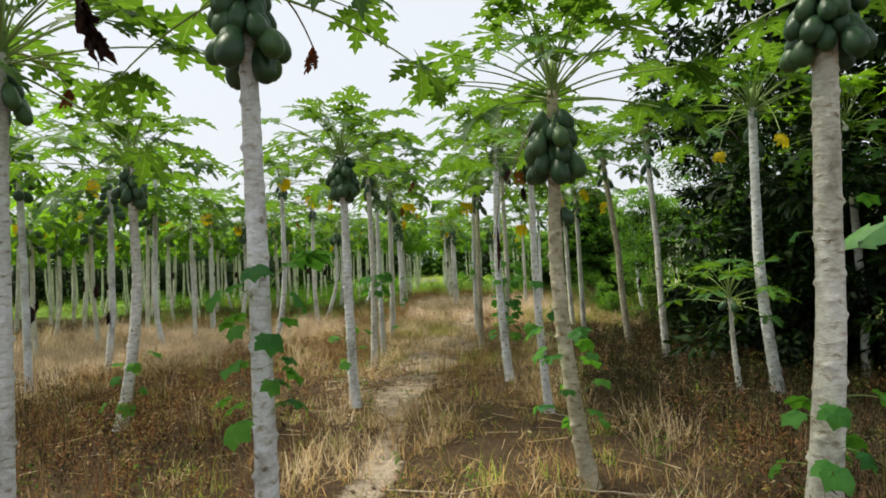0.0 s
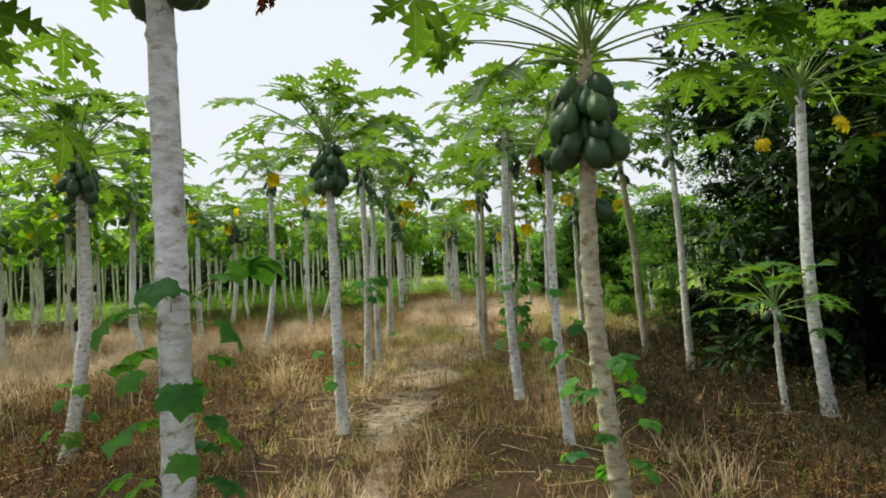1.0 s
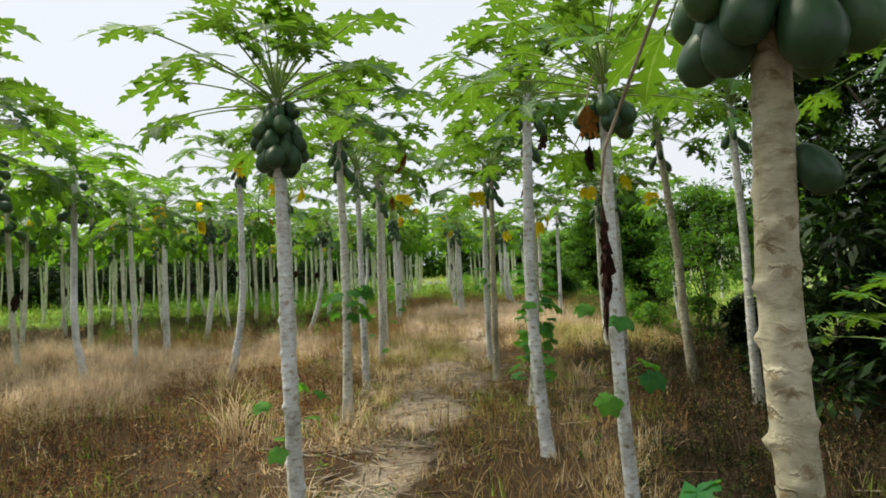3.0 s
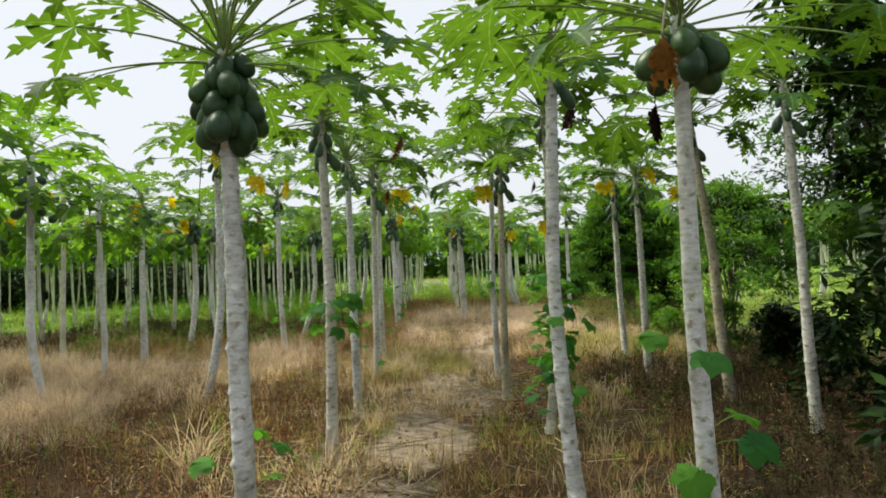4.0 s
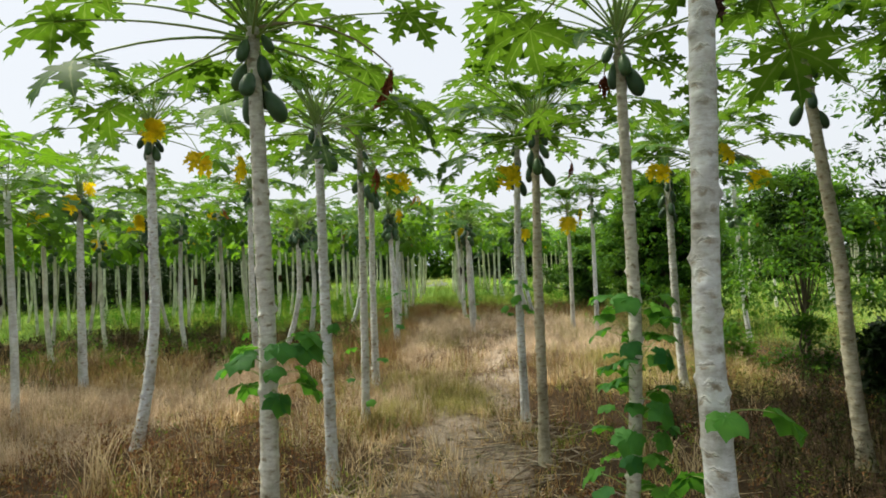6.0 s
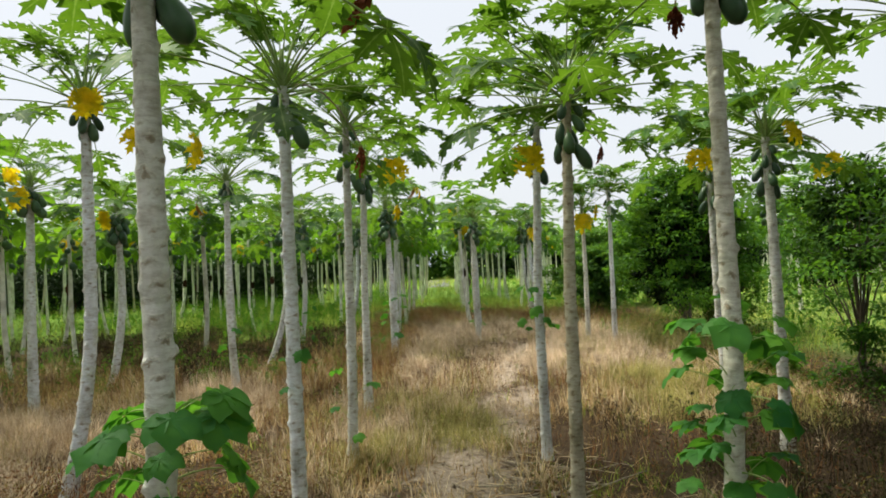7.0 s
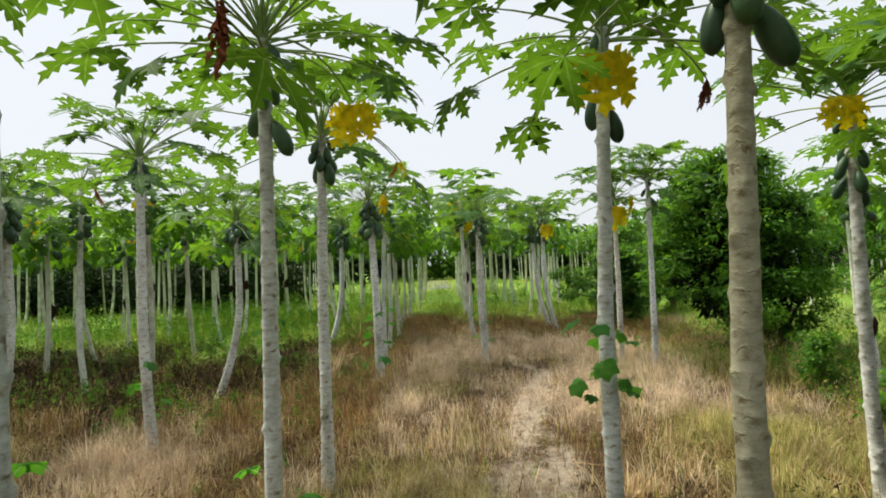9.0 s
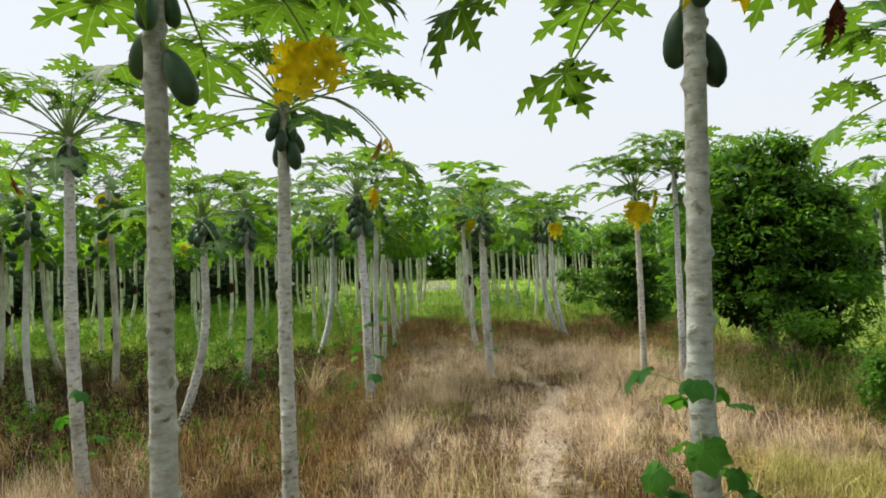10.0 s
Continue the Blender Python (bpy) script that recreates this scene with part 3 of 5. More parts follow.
def papaya(y, xb, xm, xn, z_fb, z_node, r_mid, fruit, n_fruit, n_leaf, label, sprouts=(), yellow=(), dead=(), seed=0, big=1.0, lone=(), knob=1.8, bark="trunk", hung=()):
    """One tree near the path. xb, xm, xn: its place across at the ground, at 1.6 m and at the crown."""
    rng = random.Random(seed * 17 + 5)
    z0 = float(ground_z(xb, y))
    tree = tagged(new("papaya_tree"), label, "tree", GROUP)
    tree.matrix_basis = pose(xb, y, z0)
    h = z_node - z0
    shift = spine(h, xm - xb, xn - xb, min(1.6 - z0, h * 0.8))
    fine = y < 18.5
    part("trunk", trunk_fine(rng, h - 0.10, shift, rng.uniform(-0.03, 0.03), r_mid, 0.017 if fine else 0.035, 18 if fine else 10, knob, bark), tree)
    vs, fs = tube([(shift(z), 0, z) for z in (h - 0.12, h - 0.02, h + 0.06, h + 0.16)], [r_mid * 0.80, r_mid * 0.75, r_mid * 0.5, 0.01], 10)
    part("growing_tip", poly_mesh("growing_tip", vs, fs, [MAT["shoot"]]), tree, label="green growing tip")
    top_x = shift(h)
    # leaves
    n_leaf += 6
    for k in range(n_leaf):
        q = k / max(1, n_leaf - 1)
        age = min(6, int(q ** 0.9 * 6.4))
        turn = (k * 137.5 + rng.uniform(-14, 14) + seed * 40) % 360
        sc = rng.uniform(0.88, 1.12) * big
        zz = h + 0.05 - 0.24 * q
        rr = r_mid * 0.6
        m = pose(top_x + rr * math.cos(radians(turn)), rr * math.sin(radians(turn)), zz, rng.uniform(-12, 12), rng.uniform(-6, 6), turn) @ Matrix.Scale(sc, 4)
        part_pair("leaf", "petiole", rng.choice(LEAVES[age]), tree, m)
    # fruit
    z_lo, z_hi = z_fb - z0, h - 0.12
    for k in range(n_fruit):
        q = k / max(1, n_fruit - 1)
        turn = (k * 137.5 + rng.uniform(-18, 18)) % 360
        zz = z_lo + 0.17 + (z_hi - z_lo - 0.17) * q * {"round": 1.08, "long": 1.0, "ball": 0.80}[fruit]
        tilt = rng.uniform(8, 34) if fruit == "long" else rng.uniform(8, 40) - 6 * q
        sc = (1.08 - {"round": 0.30, "long": 0.42, "ball": 0.16}[fruit] * q) * rng.uniform(0.9, 1.12) * big
        c, s = math.cos(radians(turn)), math.sin(radians(turn))
        rr = r_mid * 0.85 + {"round": 0.032 * (k % 3) * (1 - 0.7 * q), "long": 0.0, "ball": 0.046 * (k % 3) * (1 - (1.6 * q - 0.7) ** 2)}[fruit]
        m = pose(shift(zz) + rr * c, rr * s, zz, 0, 0, turn) @ pose(0, 0, 0, 0, -tilt, rng.uniform(0, 0)) @ Matrix.Scale(sc, 4)
        part_pair("fruit", "stalk", rng.choice(FRUIT["long" if fruit == "long" else "round"]), tree, m)
    for zz, turn, sc in lone:
        c, s = math.cos(radians(turn)), math.sin(radians(turn))
        part_pair("fruit", "stalk", FRUIT["round"][0], tree, pose(shift(zz - z0) + r_mid * c, r_mid * s, zz - z0, 0, 0, turn) @ pose(0, 0, 0, 0, -28, 0) @ Matrix.Scale(sc, 4))
    # sprouts on the trunk: height, turn, scale
    for hz, turn, sc in sprouts:
        c, s = math.cos(radians(turn)), math.sin(radians(turn))
        m = pose(shift(hz) + r_mid * 0.9 * c, r_mid * 0.9 * s, hz, rng.uniform(-25, 25), 0, turn) @ Matrix.Scale(sc * 1.02, 4)
        part_pair("sprout", "petiole", rng.choice(SPROUT), tree, m, "small green sprout leaf on the trunk")
    for lst, kinds, nm, lab in ((yellow, YELLOW, "yellow_leaf", "drooping yellow leaf"), (dead, DEAD, "dead_leaf", "hanging dark dead leaf")):
        for dz, turn, sc in lst:
            c, s = math.cos(radians(turn)), math.sin(radians(turn))
            m = pose(top_x + r_mid * 0.7 * c, r_mid * 0.7 * s, h + dz, 0, 0, turn) @ Matrix.Scale(sc, 4)
            part_pair(nm, "petiole", kinds[int(abs(turn)) % len(kinds)], tree, m, lab)
    # old leaves on long petioles: kind, place of the blade's upper end in the world, length
    for k, (key, wx, wy, wz, ln) in enumerate(hung):
        a, b = Vector((top_x, 0, h - 0.10)), Vector((wx - xb, wy - y, wz - z0))
        out = Vector((b.x - a.x, b.y - a.y, 0))
        c = a + out * 0.55 + Vector((0, 0, max(0.0, b.z - a.z) + 0.10 + 0.10 * out.length))
        pts = [a * (1 - u) ** 2 + c * (2 * u * (1 - u)) + b * (u * u) for u in (0, 0.15, 0.3, 0.5, 0.7, 0.85, 0.95, 1)]
        nm, lab = {"yellow": ("yellow_leaf", "drooping yellow leaf"), "dead": ("dead_leaf", "hanging dark dead leaf"),
                   "red": ("dead_leaf", "hanging red-brown dead leaf"), "rust": ("withered_leaf", "hanging rust-brown withered leaf")}[key]
        blade = part(nm, HUNG[key][(k + seed) % 3], tree, pose(*b, 0, 0, math.degrees(math.atan2(out.y, out.x)) + rng.uniform(-25, 25)) @ Matrix.Scale(ln, 4), lab)
        thick = 0.5 if key == "dead" else 1.0
        vs, fs = tube(pts, [q * thick for q in (0.009, 0.0085, 0.008, 0.007, 0.006, 0.0055, 0.005, 0.005)], 6)
        stem = part("petiole", poly_mesh("hung_petiole", vs, fs, [MAT["petiole" if key == "yellow" else "leaf_dead" if key == "dead" else "twig"]]), blade)
        stem.matrix_basis = blade.matrix_basis.inverted()
    return tree


FULL = "tall papaya tree with a dense cluster of green fruit"
FEW = "slender papaya tree with a few hanging green fruit"
SP = lambda lo, hi, n, sd, sc=1.0: [(lo + (hi - lo) * ((k * 0.7549) % 1), (k * 205.1 + sd * 50) % 360, sc * (0.75 + 0.5 * ((k * 0.37) % 1))) for k in range(n)]

# left of the path
papaya(3.2, -0.93, -0.945, -0.96, 2.53, 3.15, 0.052, "round", 26, 31, FULL, SP(0.95, 1.75, 24, 1, 0.72) + [(1.60, 28, 1.5), (1.66, -75, 0.8)], hung=[("red", -0.76, 3.93, 2.92, 0.20), ("dead", -1.25, 2.2, 2.55, 0.30)], seed=1)
papaya(3.9, -2.75, -2.72, -2.70, 2.55, 3.05, 0.055, "long", 16, 29, FULL, hung=[("red", -2.72, 4.65, 2.95, 0.20)], seed=2)
papaya(7.15, -3.71, -3.48, -3.51, 2.37, 2.89, 0.055, "round", 16, 31, FULL, SP(0.3, 0.9, 9, 2, 0.9), seed=3)
papaya(7.83, -1.16, -1.19, -1.21, 2.40, 3.04, 0.052, "round", 36, 34, FULL, SP(0.5, 1.0, 6, 3, 0.9), hung=[("dead", -1.37, 7.80, 2.08, 0.06)], seed=4)
papaya(10.45, -1.215, -1.165, -1.195, 2.70, 3.30, 0.047, "long", 9, 34, FEW, SP(1.32, 1.62, 14, 4, 0.9) + [(1.50, -20, 1.1), (1.46, 15, 1.0), (1.52, -60, 1.0), (1.40, 40, 1.0)], hung=[("red", -0.44, 10.8, 3.05, 0.30)], seed=5)
papaya(12.7, -1.28, -1.29, -1.30, 2.80, 3.25, 0.046, "long", 5, 34, FEW, SP(1.2, 1.75, 4, 5, 0.6), hung=[("red", -0.81, 13.0, 2.78, 0.26)], seed=6)
papaya(14.82, -1.27, -1.24, -1.21, 2.70, 3.42, 0.045, "long", 6, 34, FEW, SP(0.3, 1.1, 4, 6), hung=[("yellow", -0.79, 15.45, 3.08, 0.36)], seed=7)
papaya(17.15, -1.42, -1.41, -1.36, 2.85, 3.35, 0.050, "long", 9, 29, FEW, (), hung=[("rust", -0.66, 17.2, 2.98, 0.20), ("yellow", -0.61, 17.15, 2.95, 0.17)], seed=8)
papaya(22.0, -1.48, -1.51, -1.58, 2.47, 3.22, 0.062, "round", 24, 29, FULL, SP(0.3, 1.3, 12, 9), yellow=[(-0.05, -20, 1.0)], seed=9)
papaya(14.2, -3.84, -3.57, -3.57, 3.20, 3.64, 0.055, "long", 6, 29, FEW, (), yellow=[(0.0, -60, 0.9)], hung=[("yellow", -4.31, 14.2, 2.95, 0.22), ("yellow", -2.43, 14.0, 3.12, 0.36), ("yellow", -2.81, 13.7, 3.15, 0.32)], seed=10, knob=2.0)
papaya(18.5, -3.73, -3.80, -3.78, 3.02, 3.48, 0.055, "long", 8, 29, FEW, SP(0.3, 1.2, 4, 2), hung=[("rust", -4.21, 18.3, 3.02, 0.24)], seed=11)
papaya(21.1, -3.93, -3.55, -3.56, 2.41, 2.90, 0.055, "round", 19, 26, FULL, seed=12)
papaya(17.7, -6.50, -6.50, -6.47, 2.87, 3.40, 0.06, "round", 16, 26, FULL, yellow=[(-0.1, -90, 1.1)], seed=13)
papaya(19.5, -6.30, -6.09, -6.12, 2.51, 3.15, 0.06, "round", 22, 26, FULL, yellow=[(-0.1, -110, 1.0)], seed=14)
papaya(23.7, -3.93, -3.78, -3.84, 2.44, 3.25, 0.055, "round", 19, 26, FULL, SP(0.2, 1.2, 10, 3), dead=[(-0.9, 0, 0.8)], seed=15)
papaya(27.5, -3.40, -3.07, -3.03, 2.50, 3.20, 0.06, "round", 19, 24, FULL, seed=16)
# right of the path
papaya(4.8, 1.03, 0.85, 0.89, 2.13, 2.90, 0.053, "ball", 40, 31, FULL, SP(0.45, 1.25, 15, 7, 0.95), seed=17, lone=[(1.93, -35, 0.75)], knob=2.3, bark="trunk_old")
papaya(3.75, 2.13, 2.30, 2.36, 2.61, 3.25, 0.078, "round", 36, 31, FULL, SP(0.4, 0.95, 9, 8, 1.0) + SP(1.8, 2.0, 2, 3, 0.8), seed=18)
papaya(7.06, 1.10, 1.01, 1.02, 2.40, 2.82, 0.039, "round", 12, 31, FULL, [(1.42, 180, 0.9), (1.40, 262, 0.9), (1.05, -50, 1.0), (1.0, -120, 0.9), (1.1, 20, 0.9)], hung=[("rust", 0.84, 6.75, 2.53, 0.22), ("dead", 0.95, 7.2, 2.38, 0.20)], seed=62, big=0.86, knob=0.6)
papaya(9.15, 0.88, 0.78, 0.84, 2.90, 3.35, 0.050, "long", 6, 34, FEW, SP(0.6, 1.65, 6, 1, 0.8), hung=[("dead", 1.05, 9.57, 2.98, 0.25)], seed=20)
papaya(11.25, 1.01, 1.125, 1.10, 2.98, 3.42, 0.041, "long", 5, 31, FEW, SP(0.35, 0.95, 18, 2, 1.0) + SP(0.95, 1.75, 30, 5, 1.0), hung=[("red", 1.12, 11.75, 3.22, 0.20)], seed=21)
papaya(13.15, 0.71, 0.72, 0.77, 2.60, 3.22, 0.045, "long", 9, 34, FEW, seed=22, knob=1.7, bark="trunk_old")
papaya(14.9, 0.73, 0.71, 0.78, 2.70, 3.42, 0.045, "long", 5, 31, FEW, SP(1.3, 1.84, 12, 4, 0.72), hung=[("yellow", 0.56, 14.05, 2.90, 0.32), ("dead", 0.48, 15.77, 3.05, 0.26), ("red", 1.54, 15.3, 3.10, 0.22)], seed=23)
papaya(8.1, 4.19, 4.04, 4.06, 2.80, 3.47, 0.062, "long", 3, 36, FEW, hung=[("yellow", 3.92, 7.2, 2.85, 0.20), ("yellow", 3.55, 8.0, 2.80, 0.17)], seed=24)
papaya(11.2, 3.86, 3.79, 3.69, 2.97, 3.65, 0.050, "long", 7, 34, FEW, seed=25)
papaya(13.0, 3.74, 3.60, 3.35, 3.00, 3.70, 0.060, "long", 6, 34, FEW, seed=26, bark="trunk_old")
papaya(15.0, 3.25, 3.22, 3.19, 2.45, 3.15, 0.052, "long", 12, 31, FEW, hung=[("yellow", 3.34, 14.75, 3.16, 0.32), ("yellow", 3.96, 15.2, 2.88, 0.32), ("rust", 4.12, 15.3, 2.85, 0.18)], seed=27)
papaya(16.5, 3.30, 3.23, 3.20, 2.34, 3.30, 0.052, "long", 12, 31, FEW, hung=[("yellow", 2.97, 16.2, 3.16, 0.34)], seed=28)
papaya(23.3, 2.95, 2.96, 2.94, 2.69, 3.20, 0.050, "long", 3, 29, FEW, yellow=[(-0.15, -100, 1.3), (-0.1, -20, 1.2)], seed=29)
papaya(23.0, 3.50, 3.50, 3.51, 2.90, 3.52, 0.050, "long", 3, 31, FEW, seed=30)
papaya(29.5, 2.72, 2.44, 2.42, 2.46, 3.30, 0.060, "round", 16, 26, FULL, yellow=[(-0.2, -70, 1.2)], seed=31)
papaya(30.5, 2.66, 2.32, 2.24, 2.50, 3.20, 0.060, "round", 16, 26, FULL, seed=32)
papaya(25.5, 0.49, 0.46, 0.42, 2.39, 3.05, 0.060, "round", 22, 26, FULL, SP(0.2, 1.4, 14, 6, 0.8), yellow=[(-0.2, 230, 1.1)], seed=33)
papaya(23.5, 0.39, 0.32, 0.34, 2.36, 2.98, 0.050, "round", 14, 26, FULL, seed=34)
papaya(8.0, 3.66, 3.60, 3.58, 0.75, 1.05, 0.030, "round", 4, 14, "young thin papaya tree in the shade of shrubs", seed=35, big=0.75)


# ---- orchard further off: a few tree forms, copied along the rows ----
def join_geo(list_of):
    vs, fs, idx = [], [], []
    for m, (a, b, c) in list_of:
        base = len(vs)
        vs.extend(m @ Vector(v) for v in a)
        fs.extend(tuple(q + base for q in f) for f in b)
        idx.extend(c)
    return vs, fs, idx


FAR_AGES = [(el, 0.86 * pl, sz, pi, cu) for el, pl, sz, pi, cu in AGES[1:] + [(-16, 0.82, 0.30, -36, 0.8), (-28, 0.74, 0.28, -48, 0.9)]]


def far_proto(seed, lod, loaded):
    """A tree form for the further rows. lod 1 near, 2 further, 3 for the joined distance."""
    rng = random.Random(seed)
    tree = tagged(new("papaya_tree"), "papaya tree with pale bare trunk and dark green fruit" if loaded else "papaya tree with a pale bare trunk and leafy crown", "tree", GROUP)
    h = rng.uniform(2.95, 3.45)
    lean = rng.uniform(-0.25, 0.25)
    shift = lambda z: lean * (1 - (1 - min(1, z / 1.2)) ** 2)
    n = (0, 9, 7, 5)[lod]
    zs = [-0.2 + (h + 0.25) * k / (n - 1) for k in range(n)]
    vs, fs = tube([(shift(max(z, 0)), 0, z) for z in zs], [(0.052 - 0.012 * k / (n - 1)) * (1.4 if k == 0 else 1) for k in range(n)], (0, 8, 6, 5)[lod])
    part("trunk", poly_mesh("papaya_trunk", vs, fs, [MAT["trunk" if lod == 1 else "trunk_far"]]), tree)
    geo = []
    n_leaf = (0, 30, 24, 20)[lod]
    for k in range(n_leaf):
        el, pl, sz, pi, cu = FAR_AGES[min(7, int((k / n_leaf) ** 0.9 * 8))]
        g = leaf_geo(rng, el + rng.uniform(-8, 8), pl * rng.uniform(0.85, 1.12), sz * rng.uniform(0.9, 1.1) * (0, 1.20, 1.32, 1.38)[lod], pi + rng.uniform(-14, 14), cu, lod)
        geo.append((pose(shift(h), 0, h + 0.08 - 0.30 * k / n_leaf, rng.uniform(-10, 10), 0, k * 137.5 + rng.uniform(-15, 15)), g))
    vs, fs, idx = join_geo(geo)
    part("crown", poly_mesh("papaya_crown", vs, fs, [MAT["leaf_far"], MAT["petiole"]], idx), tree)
    if loaded:
        count = (0, 13, 9, 7)[lod]
        for k in range(count):
            q = k / (count - 1)
            zz = h - 0.72 + 0.55 * q
            m = pose(shift(zz), 0, zz, 0, 0, k * 137.5) @ pose(0.05, 0, 0, 0, -rng.uniform(25, 60), 0) @ Matrix.Scale((1.2 - 0.35 * q) * (0, 1.0, 1.15, 1.4)[lod], 4)
            part("fruit", FRUIT_PLAIN if lod == 1 else FRUIT_FAR, tree, m)
    for k in range(rng.choice((0, 1, 1, 2))):
        kind, nm = rng.choice(((YELLOW_FAR, "yellow_leaf"), (RUST_FAR, "withered_leaf"), (YELLOW_FAR, "yellow_leaf")))
        part(nm, kind, tree, pose(shift(h), 0, h - 0.12, 0, 0, rng.uniform(0, 360)) @ Matrix.Scale(rng.uniform(0.9, 1.25), 4))
    if lod < 3 and rng.random() < 0.6:
        zz = rng.uniform(0.9, 1.7)
        part("dead_leaf", DEAD_FAR, tree, pose(shift(zz), 0, zz, 0, 0, rng.uniform(0, 360)) @ Matrix.Scale(rng.uniform(0.8, 1.3), 4), "hanging dark dead leaf")
    return tree


g = leaf_geo(random.Random(61), 8, 0.28, 0.34, -80, 0.5, 2, 1.2, 0.0, 45, 0.009, 0.42)
YELLOW_FAR = poly_mesh("yellow_leaf", *g[:2], [MAT["leaf_yellow"], MAT["petiole"]], g[2])
g = leaf_geo(random.Random(62), 0, 0.45, 0.27, -84, 0.35, 2, 0.6, 0.005, 60, 0.007, 0.16)
RUST_FAR = poly_mesh("dead_leaf", *g[:2], [MAT["leaf_rust"], MAT["leaf_rust"]], g[2])
g = leaf_geo(random.Random(63), -30, 0.10, 0.30, -86, 0.3, 2, 0.7, 0.01, 40, 0.006, 0.14)
DEAD_FAR = poly_mesh("dead_leaf", *g[:2], [MAT["leaf_dead"], MAT["leaf_dead"]], g[2])
g = fruit_geo(random.Random(3), 0.15, 0.115, 8, 5, False)
FRUIT_PLAIN = poly_mesh("papaya_fruit", *g[:2], [MAT["fruit"]])
g = fruit_geo(random.Random(4), 0.16, 0.125, 6, 4, False)
FRUIT_FAR = poly_mesh("papaya_fruit", *g[:2], [MAT["fruit"]])


def soup_of(tree):
    """The triangles of a tree form: vertices, triangles, materials."""
    co, tris, mats, base = [], [], [], 0
    for ob in tree.children:
        me = ob.data
        v = np.empty(len(me.vertices) * 3, np.float32)
        me.vertices.foreach_get("co", v)
        v = v.reshape(-1, 3)
        m = np.array(ob.matrix_basis)
        v = v @ m[:3, :3].T + m[:3, 3]
        me.calc_loop_triangles()
        t = np.empty(len(me.loop_triangles) * 3, np.int32)
        me.loop_triangles.foreach_get("vertices", t)
        k = np.empty(len(me.loop_triangles), np.int32)
        me.loop_triangles.foreach_get("material_index", k)
        names = np.array([FAR_MATS.index(q.name) for q in me.materials], np.int32)
        co.append(v)
        tris.append(t.reshape(-1, 3) + base)
        mats.append(names[k])
        base += len(v)
    return np.concatenate(co), np.concatenate(tris), np.concatenate(mats)


FAR_MATS = [MAT[k].name for k in ("trunk_far", "leaf_far", "petiole", "fruit", "leaf_yellow", "leaf_rust")]


def orchard():
    rng = random.Random(77)
    mids = [far_proto(900 + k, 1, k % 4 != 3) for k in range(6)]
    fars = [far_proto(950 + k, 2, k % 4 != 3) for k in range(7)]
    soups = []
    for k in range(6):
        form = far_proto(980 + k, 3, k % 4 != 3)
        soups.append(soup_of(form))
        for ob in (*form.children, form):
            bpy.data.objects.remove(ob)
    spots = []
    for r in range(11):
        x = -6.3 - 2.5 * r
        y = 5.5 if r < 2 else 8.0
        while y < 66:
            spots.append((x, y))
            y += rng.uniform(1.8, 2.3)
    for x, y0 in ((-1.58, 24.2), (-3.75, 29.5), (0.55, 27.6), (2.75, 33.0), (5.2, 41.0)):
        y = y0
        while y < 55:
            spots.append((x, y))
            y += rng.uniform(1.8, 2.3)
    for r in range(9):
        x, y = 7.8 + 2.6 * r, 43.0 if r < 4 else 24.0
        while y < 78:
            spots.append((x, y))
            y += rng.uniform(2.0, 3.4)
    # unseen rows behind the camera, added to block some of the sky
    for x in (-3.6, -1.1, 0.95, 3.4, 5.9, -6.1):
        for y in (-3.0, -5.4, -7.6):
            spots.append((x, y))
    for x, y in ((5.9, 8.9), (5.7, 6.2), (6.3, 13.8), (6.9, 21.5)):
        spots.append((x, y))
    for x, y in ((11.9, 30.0), (13.4, 29.6), (14.1, 31.0), (15.5, 30.2), (15.8, 31.2), (16.6, 30.5), (17.6, 31.2), (12.6, 33.5)):
        spots.append((x, y))
    spots.sort(key=lambda q: math.hypot(q[0], q[1] - 14))
    used, co, tris, mats, base, made = set(), [], [], [], 0, 0
    for x, y in spots:
        px, py = x - 0.020 * max(0.0, y - 22) + rng.uniform(-0.20, 0.20), y + rng.uniform(-0.25, 0.25)
        if any(abs(px - q[0]) < 1.0 and abs(py - q[1]) < 1.1 for q in ((-6.5, 17.7), (-6.2, 19.5))):
            continue
        near = -8.5 < px < 7.5 and py < 27
        kinds = mids if near else fars
        k = rng.randrange(len(kinds))
        m = pose(px, py, float(ground_z(px, py)) - 0.02, rng.uniform(-2, 2), rng.uniform(-2.5, 2.5), rng.uniform(0, 360)) @ Matrix.Scale(rng.uniform(0.95, 1.22), 4)
        if made >= 225:
            if px < -14 and py > 56:
                continue
            v, t, w = soups[k % len(soups)]
            a = np.array(m)
            co.append(v @ a[:3, :3].T + a[:3, 3])
            tris.append(t + base)
            mats.append(w)
            base += len(v)
            continue
        made += 1
        if (near, k) not in used:
            used.add((near, k))
            kinds[k].matrix_basis = m
        else:
            ob = copy_thing(kinds[k], Matrix.Identity(4))
            ob.matrix_basis = m
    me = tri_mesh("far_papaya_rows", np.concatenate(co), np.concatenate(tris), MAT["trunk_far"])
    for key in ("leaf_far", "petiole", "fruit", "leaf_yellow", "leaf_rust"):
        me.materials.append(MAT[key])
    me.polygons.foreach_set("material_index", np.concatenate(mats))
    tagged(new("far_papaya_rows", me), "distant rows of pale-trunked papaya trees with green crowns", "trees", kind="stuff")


orchard()


# ---- ground cover ----
RNG = np.random.default_rng(11)


def scatter(n, x0, x1, y0, y1, keep):
    x, y = RNG.uniform(x0, x1, n), RNG.uniform(y0, y1, n)
    ok = RNG.random(n) < keep(x, y)
    return x[ok], y[ok]


LATTICE = np.random.default_rng(4).random((64, 64))


